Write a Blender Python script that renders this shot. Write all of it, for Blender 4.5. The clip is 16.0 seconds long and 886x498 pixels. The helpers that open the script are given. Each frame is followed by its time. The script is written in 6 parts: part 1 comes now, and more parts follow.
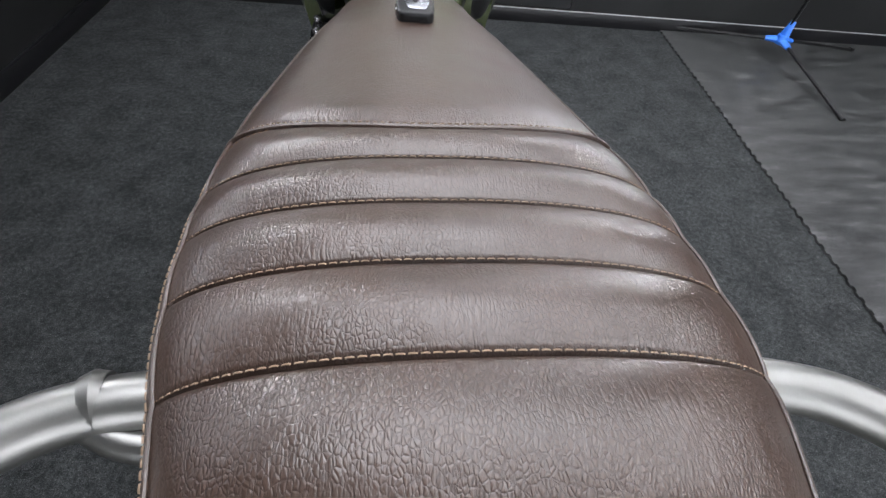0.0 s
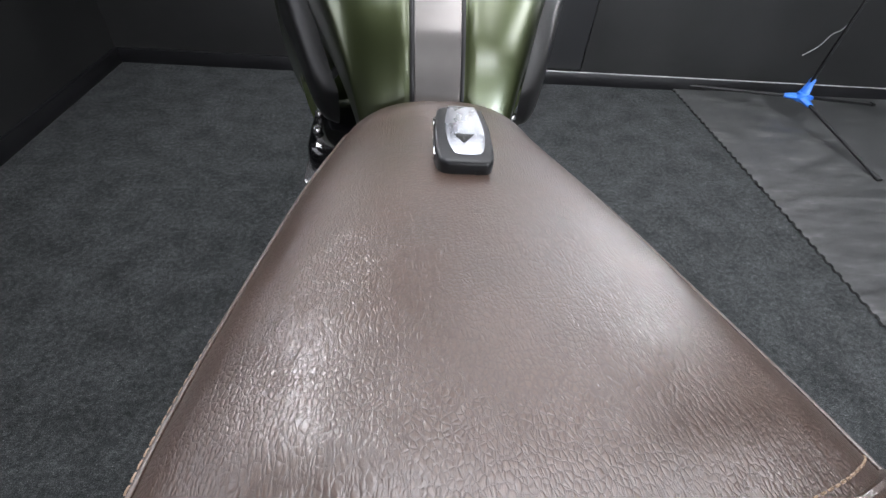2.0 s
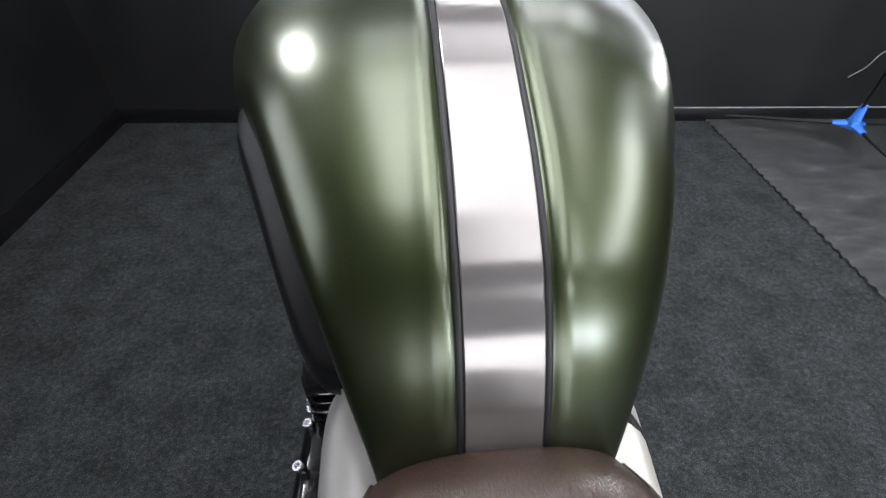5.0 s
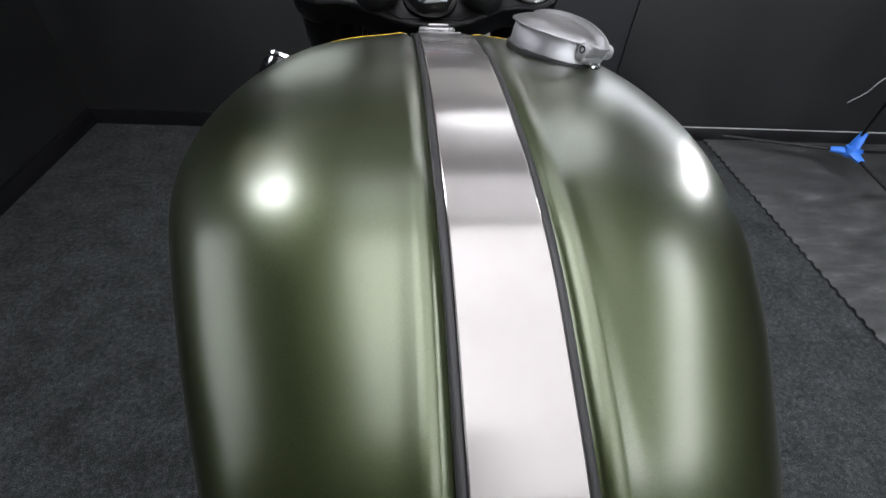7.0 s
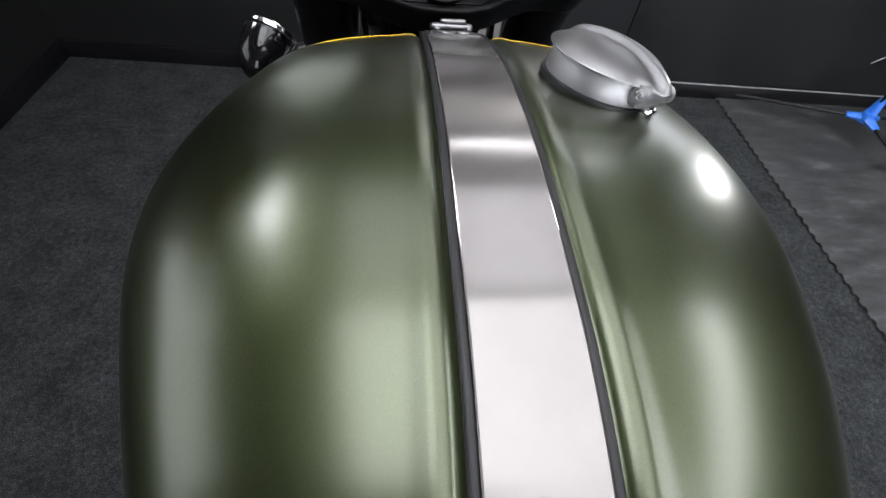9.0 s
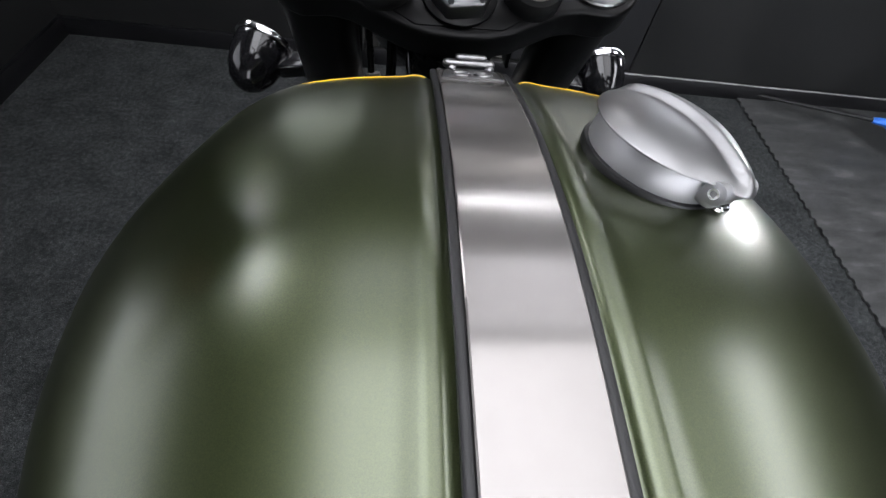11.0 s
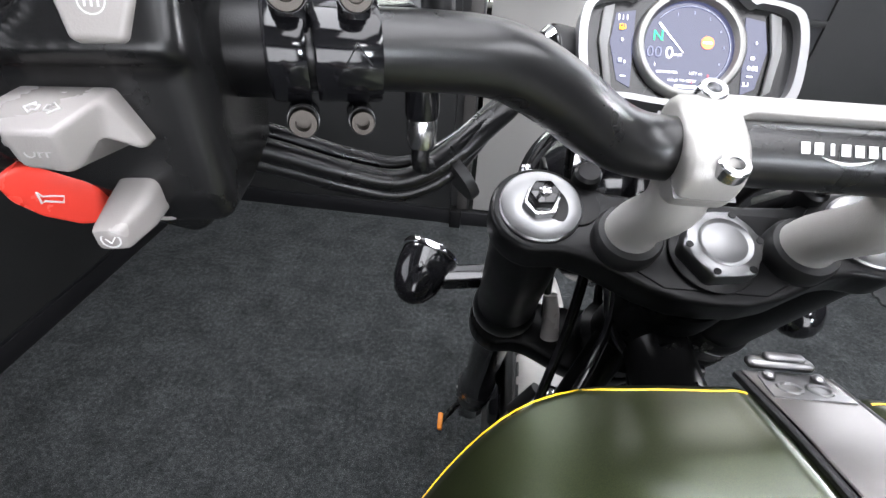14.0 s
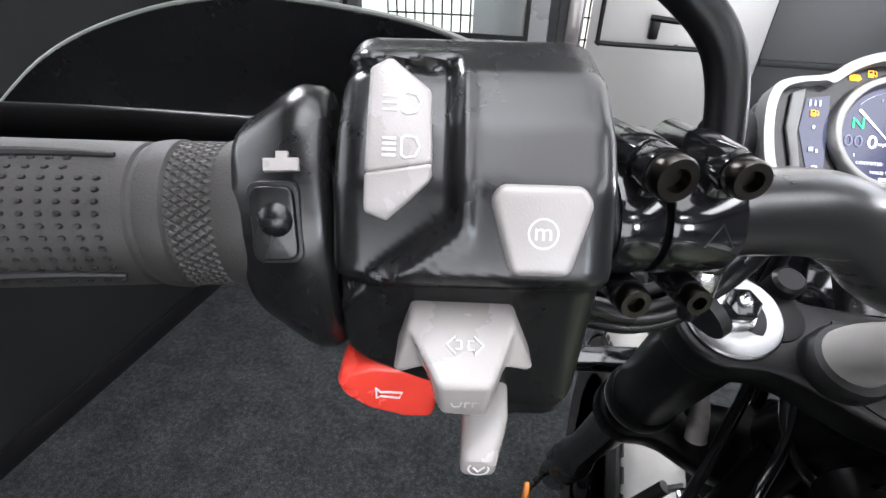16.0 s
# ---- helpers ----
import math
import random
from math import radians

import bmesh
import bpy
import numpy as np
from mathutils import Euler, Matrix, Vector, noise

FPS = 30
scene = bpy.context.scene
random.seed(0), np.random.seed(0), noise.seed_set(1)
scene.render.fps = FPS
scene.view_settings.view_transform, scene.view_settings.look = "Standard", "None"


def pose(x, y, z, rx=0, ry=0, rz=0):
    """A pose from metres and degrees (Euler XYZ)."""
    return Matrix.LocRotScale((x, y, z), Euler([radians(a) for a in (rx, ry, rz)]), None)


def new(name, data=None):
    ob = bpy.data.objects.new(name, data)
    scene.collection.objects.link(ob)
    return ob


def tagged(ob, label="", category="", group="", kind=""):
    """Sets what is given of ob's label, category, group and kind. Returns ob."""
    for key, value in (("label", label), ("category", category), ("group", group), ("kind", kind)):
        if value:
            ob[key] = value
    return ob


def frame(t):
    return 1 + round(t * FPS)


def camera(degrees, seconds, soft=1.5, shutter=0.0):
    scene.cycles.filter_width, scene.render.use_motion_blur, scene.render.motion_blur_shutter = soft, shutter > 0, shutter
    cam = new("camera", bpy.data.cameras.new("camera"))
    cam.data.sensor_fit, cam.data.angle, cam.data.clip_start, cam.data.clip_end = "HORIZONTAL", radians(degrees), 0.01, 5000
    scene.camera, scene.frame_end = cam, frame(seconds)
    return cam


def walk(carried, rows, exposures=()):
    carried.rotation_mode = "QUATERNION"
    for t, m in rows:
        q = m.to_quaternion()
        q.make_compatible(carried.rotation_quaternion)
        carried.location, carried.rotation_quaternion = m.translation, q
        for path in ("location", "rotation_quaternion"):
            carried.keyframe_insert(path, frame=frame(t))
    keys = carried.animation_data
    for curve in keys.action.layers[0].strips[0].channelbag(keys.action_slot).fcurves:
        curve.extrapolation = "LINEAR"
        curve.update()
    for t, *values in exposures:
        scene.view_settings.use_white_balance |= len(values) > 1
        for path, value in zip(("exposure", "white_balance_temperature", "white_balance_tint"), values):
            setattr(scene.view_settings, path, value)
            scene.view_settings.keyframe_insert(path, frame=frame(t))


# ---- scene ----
cam = camera(87.8, 16.0)
ROWS = [
    (0.0, -0.0202, 0.7410, 1.0846, 40.51, -4.67, -4.62),
    (0.5, -0.0305, 0.7809, 1.0761, 41.98, -5.55, -5.89),
    (1.0, -0.0360, 0.8277, 1.0723, 43.51, -5.58, -6.23),
    (1.5, -0.0402, 0.8808, 1.0655, 45.05, -4.63, -5.65),
    (2.0, -0.0373, 0.9423, 1.0531, 46.04, -3.78, -4.91),
    (2.5, -0.0319, 1.0064, 1.0531, 46.58, -3.21, -4.31),
    (3.0, -0.0397, 1.0524, 1.0485, 46.85, -2.28, -4.37),
    (3.5, -0.0298, 1.0921, 1.0602, 47.65, -1.18, -5.29),
    (4.0, -0.0288, 1.1220, 1.0674, 47.92, -0.43, -6.04),
    (4.5, -0.0354, 1.1513, 1.0866, 47.58, -0.46, -5.39),
    (5.0, -0.0403, 1.2013, 1.0924, 47.65, -0.71, -5.06),
    (7.5, -0.0382, 1.3677, 1.1399, 45.32, -3.85, -5.46),
    (8.0, -0.0436, 1.3901, 1.1445, 43.08, -4.48, -5.69),
    (10.5, -0.0412, 1.4854, 1.1492, 36.83, -5.34, -2.21),
    (11.0, -0.0398, 1.5045, 1.1444, 36.90, -5.72, -2.49),
    (11.5, -0.0348, 1.5198, 1.1414, 38.26, -5.78, -3.40),
    (12.0, -0.0375, 1.5377, 1.1447, 40.93, -5.53, -3.83),
    (12.5, -0.0546, 1.5545, 1.1470, 45.44, -5.15, -3.98),
    (13.0, -0.0895, 1.5712, 1.1518, 48.93, -3.78, -2.86),
    (13.5, -0.1206, 1.5843, 1.1531, 51.77, -2.32, 1.07),
    (14.0, -0.1520, 1.5952, 1.1613, 53.42, -2.64, 4.34),
    (14.5, -0.1782, 1.6057, 1.1675, 54.77, -2.82, 7.43),
    (15.0, -0.1991, 1.6134, 1.1748, 55.74, -2.43, 9.80),
    (15.5, -0.2141, 1.6172, 1.1797, 56.65, -1.81, 11.31),
    (16.0, -0.2242, 1.6197, 1.1810, 57.49, -1.12, 12.23),
]
walk(cam, [(t, pose(x, y, z, rx, ry, rz)) for t, x, y, z, rx, ry, rz in ROWS],
     [(0.0, 1.34), (1.0, 1.46), (2.5, 1.58), (5.0, 1.16), (7.5, 0.96), (10.5, 0.92), (12.0, 1.08), (13.0, 1.62), (14.5, 1.74), (16.0, 1.64)])

# ---- world and light ----
world = bpy.data.worlds.new("room_world")
scene.world = world
world.use_nodes = True
world.node_tree.nodes["Background"].inputs["Color"].default_value = (0.55, 0.6, 0.65, 1)
world.node_tree.nodes["Background"].inputs["Strength"].default_value = 0.05
PANEL_POWER = 13.0
BANK_POWER = 0.95


# ---- materials ----
def material(name, color, rough=0.5, metal=0.0, coat=0.0, coat_rough=0.1, spec=0.5, glow=None, glow_strength=0.0):
    m = bpy.data.materials.new(name)
    m.use_nodes = True
    b = m.node_tree.nodes["Principled BSDF"]
    b.inputs["Base Color"].default_value = (*color, 1)
    b.inputs["Roughness"].default_value = rough
    b.inputs["Metallic"].default_value = metal
    b.inputs["Coat Weight"].default_value = coat
    b.inputs["Coat Roughness"].default_value = coat_rough
    b.inputs["Specular IOR Level"].default_value = spec
    if glow:
        b.inputs["Emission Color"].default_value = (*glow, 1)
        b.inputs["Emission Strength"].default_value = glow_strength
    return m


def node(m, kind, **values):
    n = m.node_tree.nodes.new(kind)
    for k, v in values.items():
        if k in n.inputs:
            n.inputs[k].default_value = v
        else:
            n.inputs[k.replace("_", " ")].default_value = v
    return n


def link(m, a, b):
    m.node_tree.links.new(a, b)


def coords(m, scale=(1, 1, 1)):
    """Object space in metres, stretched by scale."""
    tc = m.node_tree.nodes.new("ShaderNodeTexCoord")
    mp = m.node_tree.nodes.new("ShaderNodeMapping")
    mp.inputs["Scale"].default_value = scale
    link(m, tc.outputs["Object"], mp.inputs["Vector"])
    return mp.outputs["Vector"]


def noise_tex(m, vec, scale, detail=4.0, rough=0.55):
    n = node(m, "ShaderNodeTexNoise", Scale=scale, Detail=detail, Roughness=rough)
    link(m, vec, n.inputs["Vector"])
    return n.outputs["Fac"]


def ramp(m, fac, stops):
    r = m.node_tree.nodes.new("ShaderNodeValToRGB")
    els = r.color_ramp.elements
    els[0].position, els[0].color = stops[0][0], (*stops[0][1], 1)
    els[1].position, els[1].color = stops[-1][0], (*stops[-1][1], 1)
    for p, c in stops[1:-1]:
        e = els.new(p)
        e.color = (*c, 1)
    link(m, fac, r.inputs["Fac"])
    return r.outputs["Color"]


def bump(m, height, distance, strength=1.0, after=None):
    b = node(m, "ShaderNodeBump", Strength=strength, Distance=distance)
    link(m, height, b.inputs["Height"])
    if after:
        link(m, after, b.inputs["Normal"])
    return b.outputs["Normal"]


def bsdf(m):
    return m.node_tree.nodes["Principled BSDF"]


def worn(name, color, rough, metal=0.0, spread=0.12, grain=900.0, depth=0.00006, blotch=25.0, coat=0.0, coat_rough=0.1, spec=0.5):
    """A painted, cast or moulded surface: fine grain relief, and blotchy roughness and tone."""
    m = material(name, color, rough, metal, coat, coat_rough, spec)
    v = coords(m)
    f = noise_tex(m, v, blotch, 6.0)
    c = ramp(m, f, [(0.3, tuple(a * (1 - spread) for a in color)), (0.7, tuple(min(1, a * (1 + spread)) for a in color))])
    link(m, c, bsdf(m).inputs["Base Color"])
    rr = ramp(m, f, [(0.3, (rough * 0.85,) * 3), (0.7, (min(1, rough * 1.15),) * 3)])
    link(m, rr, bsdf(m).inputs["Roughness"])
    if depth:
        link(m, bump(m, noise_tex(m, v, grain, 2.0), depth), bsdf(m).inputs["Normal"])
    return m


def leather():
    m = material("brown_leather", (0.06, 0.04, 0.03), 0.34, coat=0.80, coat_rough=0.27, spec=0.36)
    v = coords(m)
    warp = node(m, "ShaderNodeTexNoise", Scale=75.0, Detail=3.0)
    link(m, v, warp.inputs["Vector"])
    mix = m.node_tree.nodes.new("ShaderNodeMixRGB")
    mix.inputs["Fac"].default_value = 0.004
    link(m, v, mix.inputs["Color1"])
    link(m, warp.outputs["Color"], mix.inputs["Color2"])
    wv = mix.outputs["Color"]

    def stretched(scale):
        st = m.node_tree.nodes.new("ShaderNodeMapping")
        st.inputs["Scale"].default_value = scale
        link(m, wv, st.inputs["Vector"])
        return st.outputs["Vector"]

    def cells(scale, stretch, lo, hi):
        c = node(m, "ShaderNodeTexVoronoi", Scale=scale)
        c.feature = "DISTANCE_TO_EDGE"
        link(m, stretched(stretch), c.inputs["Vector"])
        return ramp(m, c.outputs["Distance"], [(lo, (0, 0, 0)), ((lo + hi) * 0.36, (0.66,) * 3), (hi, (1, 1, 1))])

    dome = cells(600.0, (1.0, 0.62, 0.85), 0.0, 0.55)
    long_cells = cells(500.0, (1.0, 0.34, 0.7), 0.0, 0.50)
    crease = noise_tex(m, stretched((1.0, 0.13, 0.6)), 260.0, 3.0, 0.6)
    fold = ramp(m, crease, [(0.42, (1, 1, 1)), (0.475, (0.35,) * 3), (0.5, (0, 0, 0)), (0.525, (0.35,) * 3), (0.58, (1, 1, 1))])
    zone = ramp(m, noise_tex(m, v, 16.0, 2.0), [(0.47, (0, 0, 0)), (0.66, (1, 1, 1))])
    grain_mix = m.node_tree.nodes.new("ShaderNodeMixRGB")
    link(m, zone, grain_mix.inputs["Fac"])
    link(m, dome, grain_mix.inputs["Color1"])
    link(m, long_cells, grain_mix.inputs["Color2"])
    n1 = bump(m, grain_mix.outputs["Color"], 0.00019, 0.78)
    n2 = bump(m, fold, 0.00014, 0.55, n1)
    n3 = bump(m, noise_tex(m, v, 55.0, 3.0), 0.0006, 0.25, n2)
    link(m, n3, bsdf(m).inputs["Normal"])
    link(m, n3, bsdf(m).inputs["Coat Normal"])
    big = noise_tex(m, v, 18.0, 5.0)
    tone = ramp(m, big, [(0.3, (0.0415, 0.0240, 0.0168)), (0.7, (0.0630, 0.0365, 0.0262))])
    # base colour goes darker towards the edges of the grain cells
    crease_tone = m.node_tree.nodes.new("ShaderNodeMixRGB")
    crease_tone.blend_type = "MULTIPLY"
    crease_tone.inputs["Fac"].default_value = 0.38
    link(m, tone, crease_tone.inputs["Color1"])
    link(m, grain_mix.outputs["Color"], crease_tone.inputs["Color2"])
    link(m, crease_tone.outputs["Color"], bsdf(m).inputs["Base Color"])
    link(m, ramp(m, big, [(0.3, (0.34,) * 3), (0.7, (0.44,) * 3)]), bsdf(m).inputs["Roughness"])
    return m


def tank_paint():
    m = material("green_metallic_paint", (0.05, 0.075, 0.018), 0.34, 0.94, 1.0, 0.25)
    bsdf(m).inputs["Coat IOR"].default_value = 1.64
    v = coords(m)
    f = noise_tex(m, v, 2600.0, 1.0)
    link(m, ramp(m, f, [(0.3, (0.0268, 0.0375, 0.0072)), (0.7, (0.0415, 0.0555, 0.0115))]), bsdf(m).inputs["Base Color"])
    g = noise_tex(m, v, 14.0, 3.0)
    link(m, ramp(m, g, [(0.3, (0.33,) * 3), (0.7, (0.37,) * 3)]), bsdf(m).inputs["Roughness"])
    return m


def brushed():
    """Steel brushed lengthwise: reflections spread across the strap and stay crisp along it."""
    m = material("brushed_steel", (0.62, 0.60, 0.58), 0.19, 1.0)
    b = bsdf(m)
    b.inputs["Anisotropic"].default_value = 0.88
    tang = m.node_tree.nodes.new("ShaderNodeCombineXYZ")
    tang.inputs["X"].default_value = 1.0
    link(m, tang.outputs["Vector"], b.inputs["Tangent"])
    w = noise_tex(m, coords(m), 22.0, 4.0)
    tone = ramp(m, w, [(0.3, (0.235, 0.223, 0.214)), (0.7, (0.272, 0.259, 0.249))])
    link(m, tone, b.inputs["Base Color"])
    haze = m.node_tree.nodes.new("ShaderNodeBsdfPrincipled")
    haze.inputs["Metallic"].default_value = 1.0
    haze.inputs["Roughness"].default_value = 0.58
    link(m, tone, haze.inputs["Base Color"])
    blend = m.node_tree.nodes.new("ShaderNodeMixShader")
    blend.inputs["Fac"].default_value = 0.34
    link(m, b.outputs["BSDF"], blend.inputs[1])
    link(m, haze.outputs["BSDF"], blend.inputs[2])
    link(m, blend.outputs["Shader"], m.node_tree.nodes["Material Output"].inputs["Surface"])
    return m


def carpet_pile():
    m = material("dark_grey_carpet", (0.03, 0.033, 0.034), 0.95, spec=0.12)
    v = coords(m)
    fine = noise_tex(m, v, 330.0, 3.0, 0.75)
    mid = noise_tex(m, v, 70.0, 4.0, 0.7)
    wide = noise_tex(m, v, 9.0, 5.0, 0.65)
    c1 = ramp(m, fine, [(0.28, (0.008, 0.0088, 0.0088)), (0.52, (0.037, 0.0400, 0.0412)), (0.66, (0.078, 0.083, 0.085)), (0.76, (0.25, 0.25, 0.25))])
    c2 = ramp(m, mid, [(0.32, (0.55,) * 3), (0.5, (0.95,) * 3), (0.68, (1.60,) * 3)])
    c3 = ramp(m, wide, [(0.30, (0.56,) * 3), (0.70, (1.22,) * 3)])
    out = c1
    for c in (c2, c3):
        mul = m.node_tree.nodes.new("ShaderNodeMixRGB")
        mul.blend_type = "MULTIPLY"
        mul.inputs["Fac"].default_value = 1.0
        link(m, out, mul.inputs["Color1"])
        link(m, c, mul.inputs["Color2"])
        out = mul.outputs["Color"]
    link(m, out, bsdf(m).inputs["Base Color"])
    link(m, bump(m, fine, 0.004, 0.8), bsdf(m).inputs["Normal"])
    return m


def rubber_mat():
    m = material("grey_rubber_mat", (0.05, 0.053, 0.054), 0.5, spec=0.3)
    v = coords(m)
    s = noise_tex(m, coords(m, (1.0, 3.2, 1.0)), 6.0, 9.0, 0.72)
    f = noise_tex(m, v, 420.0, 2.0)
    link(m, ramp(m, s, [(0.36, (0.019, 0.0198, 0.0202)), (0.50, (0.040, 0.0415, 0.042)), (0.58, (0.056, 0.0575, 0.058)), (0.68, (0.095, 0.097, 0.098))]), bsdf(m).inputs["Base Color"])
    link(m, ramp(m, s, [(0.35, (0.42,) * 3), (0.7, (0.68,) * 3)]), bsdf(m).inputs["Roughness"])
    link(m, bump(m, f, 0.0012, 0.6), bsdf(m).inputs["Normal"])
    return m


def wall_paint():
    m = material("dark_wall_paint", (0.03, 0.032, 0.033), 0.42, spec=0.27)
    v = coords(m)
    s = noise_tex(m, v, 2.5, 7.0, 0.6)
    r = noise_tex(m, v, 160.0, 3.0)
    link(m, ramp(m, s, [(0.3, (0.0075, 0.0078, 0.008)), (0.7, (0.0135, 0.0138, 0.014))]), bsdf(m).inputs["Base Color"])
    link(m, ramp(m, s, [(0.3, (0.38,) * 3), (0.7, (0.55,) * 3)]), bsdf(m).inputs["Roughness"])
    link(m, bump(m, r, 0.0006, 0.5), bsdf(m).inputs["Normal"])
    return m


LEATHER, PAINT, BRUSHED, CARPET, MAT, WALL = leather(), tank_paint(), brushed(), carpet_pile(), rubber_mat(), wall_paint()
THREAD = worn("tan_thread", (0.22, 0.155, 0.105), 0.8, grain=4000, depth=0.0001)
RUBBER = worn("black_rubber", (0.008, 0.008, 0.0085), 0.45, grain=1500, spec=0.35)
GRIP_RUBBER = worn("dark_grey_grip_rubber", (0.022, 0.0205, 0.0195), 0.55, grain=1800, depth=0.0001, spec=0.36)
SATIN = worn("black_satin_coat", (0.0036, 0.0036, 0.0039), 0.34, spread=0.2, grain=2200, depth=0.00005, spec=0.19)
BARCOAT = worn("black_anodised_bar", (0.006, 0.006, 0.0063), 0.29, spread=0.2, grain=2200, depth=0.00004, spec=0.5)
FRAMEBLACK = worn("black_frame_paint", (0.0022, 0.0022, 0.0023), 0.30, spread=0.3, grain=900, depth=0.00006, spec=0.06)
GLOSS = worn("gloss_black", (0.006, 0.006, 0.007), 0.10, depth=0, blotch=60)
PLASTIC = worn("black_moulded_plastic", (0.006, 0.006, 0.0063), 0.27, grain=4000, depth=0.000012, spec=0.42)
CABLE = worn("black_cable_sheath", (0.005, 0.005, 0.0055), 0.28, grain=1500, depth=0.00003, spec=0.3)
SCREW = worn("dark_screw_steel", (0.045, 0.041, 0.037), 0.30, 1.0, grain=1200, depth=0.00003)
CHROME = worn("chrome", (0.75, 0.75, 0.76), 0.07, 1.0, spread=0.04, depth=0)
STEEL = worn("zinc_bolt_steel", (0.55, 0.55, 0.56), 0.24, 1.0, grain=1200, depth=0.00004)
ALU = worn("machined_aluminium", (0.215, 0.215, 0.218), 0.33, 1.0, grain=900, depth=0.00004)
CAST = worn("silver_painted_casting", (0.315, 0.306, 0.29), 0.38, 0.2, grain=1400, depth=0.00012, spread=0.05)
RAIL = worn("satin_silver_tube", (0.225, 0.225, 0.217), 0.40, 0.9, grain=900, depth=0.00008)
CREAM = worn("silver_cream_cover", (0.42, 0.41, 0.37), 0.35, 0.3, spread=0.06)
BUTTON = worn("pale_grey_button_plastic", (0.235, 0.220, 0.212), 0.28, spread=0.05, grain=2600, depth=0.00004)
RED = worn("red_button_plastic", (0.62, 0.045, 0.03), 0.28, spread=0.08, depth=0)
WHITE = worn("white_print", (0.75, 0.75, 0.74), 0.5, spread=0.05, depth=0)
DIMPRINT = worn("grey_print", (0.32, 0.31, 0.30), 0.5, spread=0.05, depth=0)
YELLOW = worn("yellow_pinstripe", (0.80, 0.50, 0.01), 0.35, spread=0.05, depth=0)
BLUE = worn("blue_plastic", (0.03, 0.16, 0.62), 0.35, spread=0.1, grain=900, depth=0.0001)
AMBER = worn("amber_lens", (0.55, 0.17, 0.015), 0.2, spread=0.1, depth=0)
FOB = worn("dark_grey_fob_plastic", (0.008, 0.0085, 0.0095), 0.34, grain=2400, depth=0.00008, spec=0.3)
PAD = worn("knee_pad_rubber", (0.007, 0.007, 0.0072), 0.38, grain=1500, depth=0.00004, spec=0.22)
PALE = worn("pale_symbol_print", (0.50, 0.49, 0.48), 0.45, spread=0.04, depth=0)
TYRE = worn("tyre_rubber", (0.018, 0.018, 0.018), 0.7, grain=700, depth=0.0003)
CONCRETE = worn("dark_ceiling_paint", (0.06, 0.06, 0.062), 0.8, grain=150, depth=0.001, blotch=3)
SKIRT = worn("black_skirting_paint", (0.006, 0.006, 0.007), 0.35, spread=0.3, grain=200, depth=0.0003, blotch=6)
SKIRT_EDGE = worn("pale_worn_edge", (0.30, 0.30, 0.30), 0.5, spread=0.4, grain=200, depth=0, blotch=15)
DOORDARK = worn("dark_grey_door_panel", (0.018, 0.0185, 0.020), 0.36, spread=0.10, grain=260, depth=0.0001, blotch=1.2)
DOORPAINT = worn("grey_door_paint", (0.125, 0.127, 0.128), 0.30, spread=0.12, grain=260, depth=0.0002, blotch=4)
DOORSTEEL = worn("grey_steel_door_skin", (0.36, 0.352, 0.335), 0.36, 0.5, spread=0.05, grain=220, depth=0.00002, blotch=0.9)
SCREEN = material("unlit_screen", (0.010, 0.011, 0.022), 0.12, glow=(0.11, 0.12, 0.23), glow_strength=0.30)
BEZEL = worn("dark_bezel_plastic", (0.010, 0.010, 0.011), 0.25, depth=0)


def glowing(name, color, strength):
    return material(name, color, 0.5, glow=color, glow_strength=strength)


G_WHITE = glowing("white_display_light", (0.85, 0.87, 0.95), 0.7)
G_TEXT = glowing("soft_white_display_light", (0.80, 0.82, 0.95), 0.38)
G_DIM = glowing("grey_display_light", (0.30, 0.32, 0.45), 0.32)
G_FAINT = glowing("faint_display_light", (0.13, 0.14, 0.21), 0.25)
G_GREEN = glowing("green_display_light", (0.02, 0.65, 0.22), 0.55)
G_ORANGE = glowing("orange_display_light", (1.0, 0.22, 0.07), 0.55)
G_AMBER = glowing("amber_warning_light", (1.0, 0.42, 0.01), 0.5)
G_RED = glowing("red_display_light", (0.85, 0.04, 0.05), 0.5)
LED = glowing("led_panel_light", (0.96, 0.97, 1.03), PANEL_POWER)
LED_SOFT = glowing("led_bank_light", (0.96, 0.97, 1.03), BANK_POWER)
LED_MID = glowing("led_bright_bank_light", (0.96, 0.97, 1.03), BANK_POWER * 3.5)
LED_EDGE = glowing("led_edge_bank_light", (0.96, 0.97, 1.03), BANK_POWER * 6.2)
LED_STRIP = glowing("led_strip_bank_light", (0.97, 0.97, 1.02), BANK_POWER * 2.1)
# emission on the wall itself stands in for the showroom's lamps
SHOWROOM = glowing("glowing_showroom_wall", (0.78, 0.79, 0.74), 0.75)
FOIL = worn("heat_foil", (0.50, 0.50, 0.51), 0.22, 1.0, spread=0.1, grain=600, depth=0.0002)
PLATE = worn("satin_plate_metal", (0.31, 0.322, 0.345), 0.27, 1.0, spread=0.04, grain=900, depth=0.00002)
DAYLIGHT = glowing("bright_window_diffuser", (0.90, 0.96, 1.05), 22.0)
TRANSOM_BRIGHT = glowing("bright_transom_diffuser", (0.95, 0.97, 1.02), 14.0)
STANDLAMP = glowing("stand_lamp_diffuser", (0.97, 0.98, 1.02), 45.0)
TRANSOM = glowing("soft_window_diffuser", (0.95, 0.97, 1.02), 0.6)
SKYLIGHT = glowing("high_window_diffuser", (0.96, 0.97, 1.02), 16.0)
GLAZING = glowing("translucent_glazing", (0.96, 0.97, 1.03), 0.62)
SIDEPANE = glowing("frosted_side_pane", (1.0, 0.96, 0.92), 0.35)
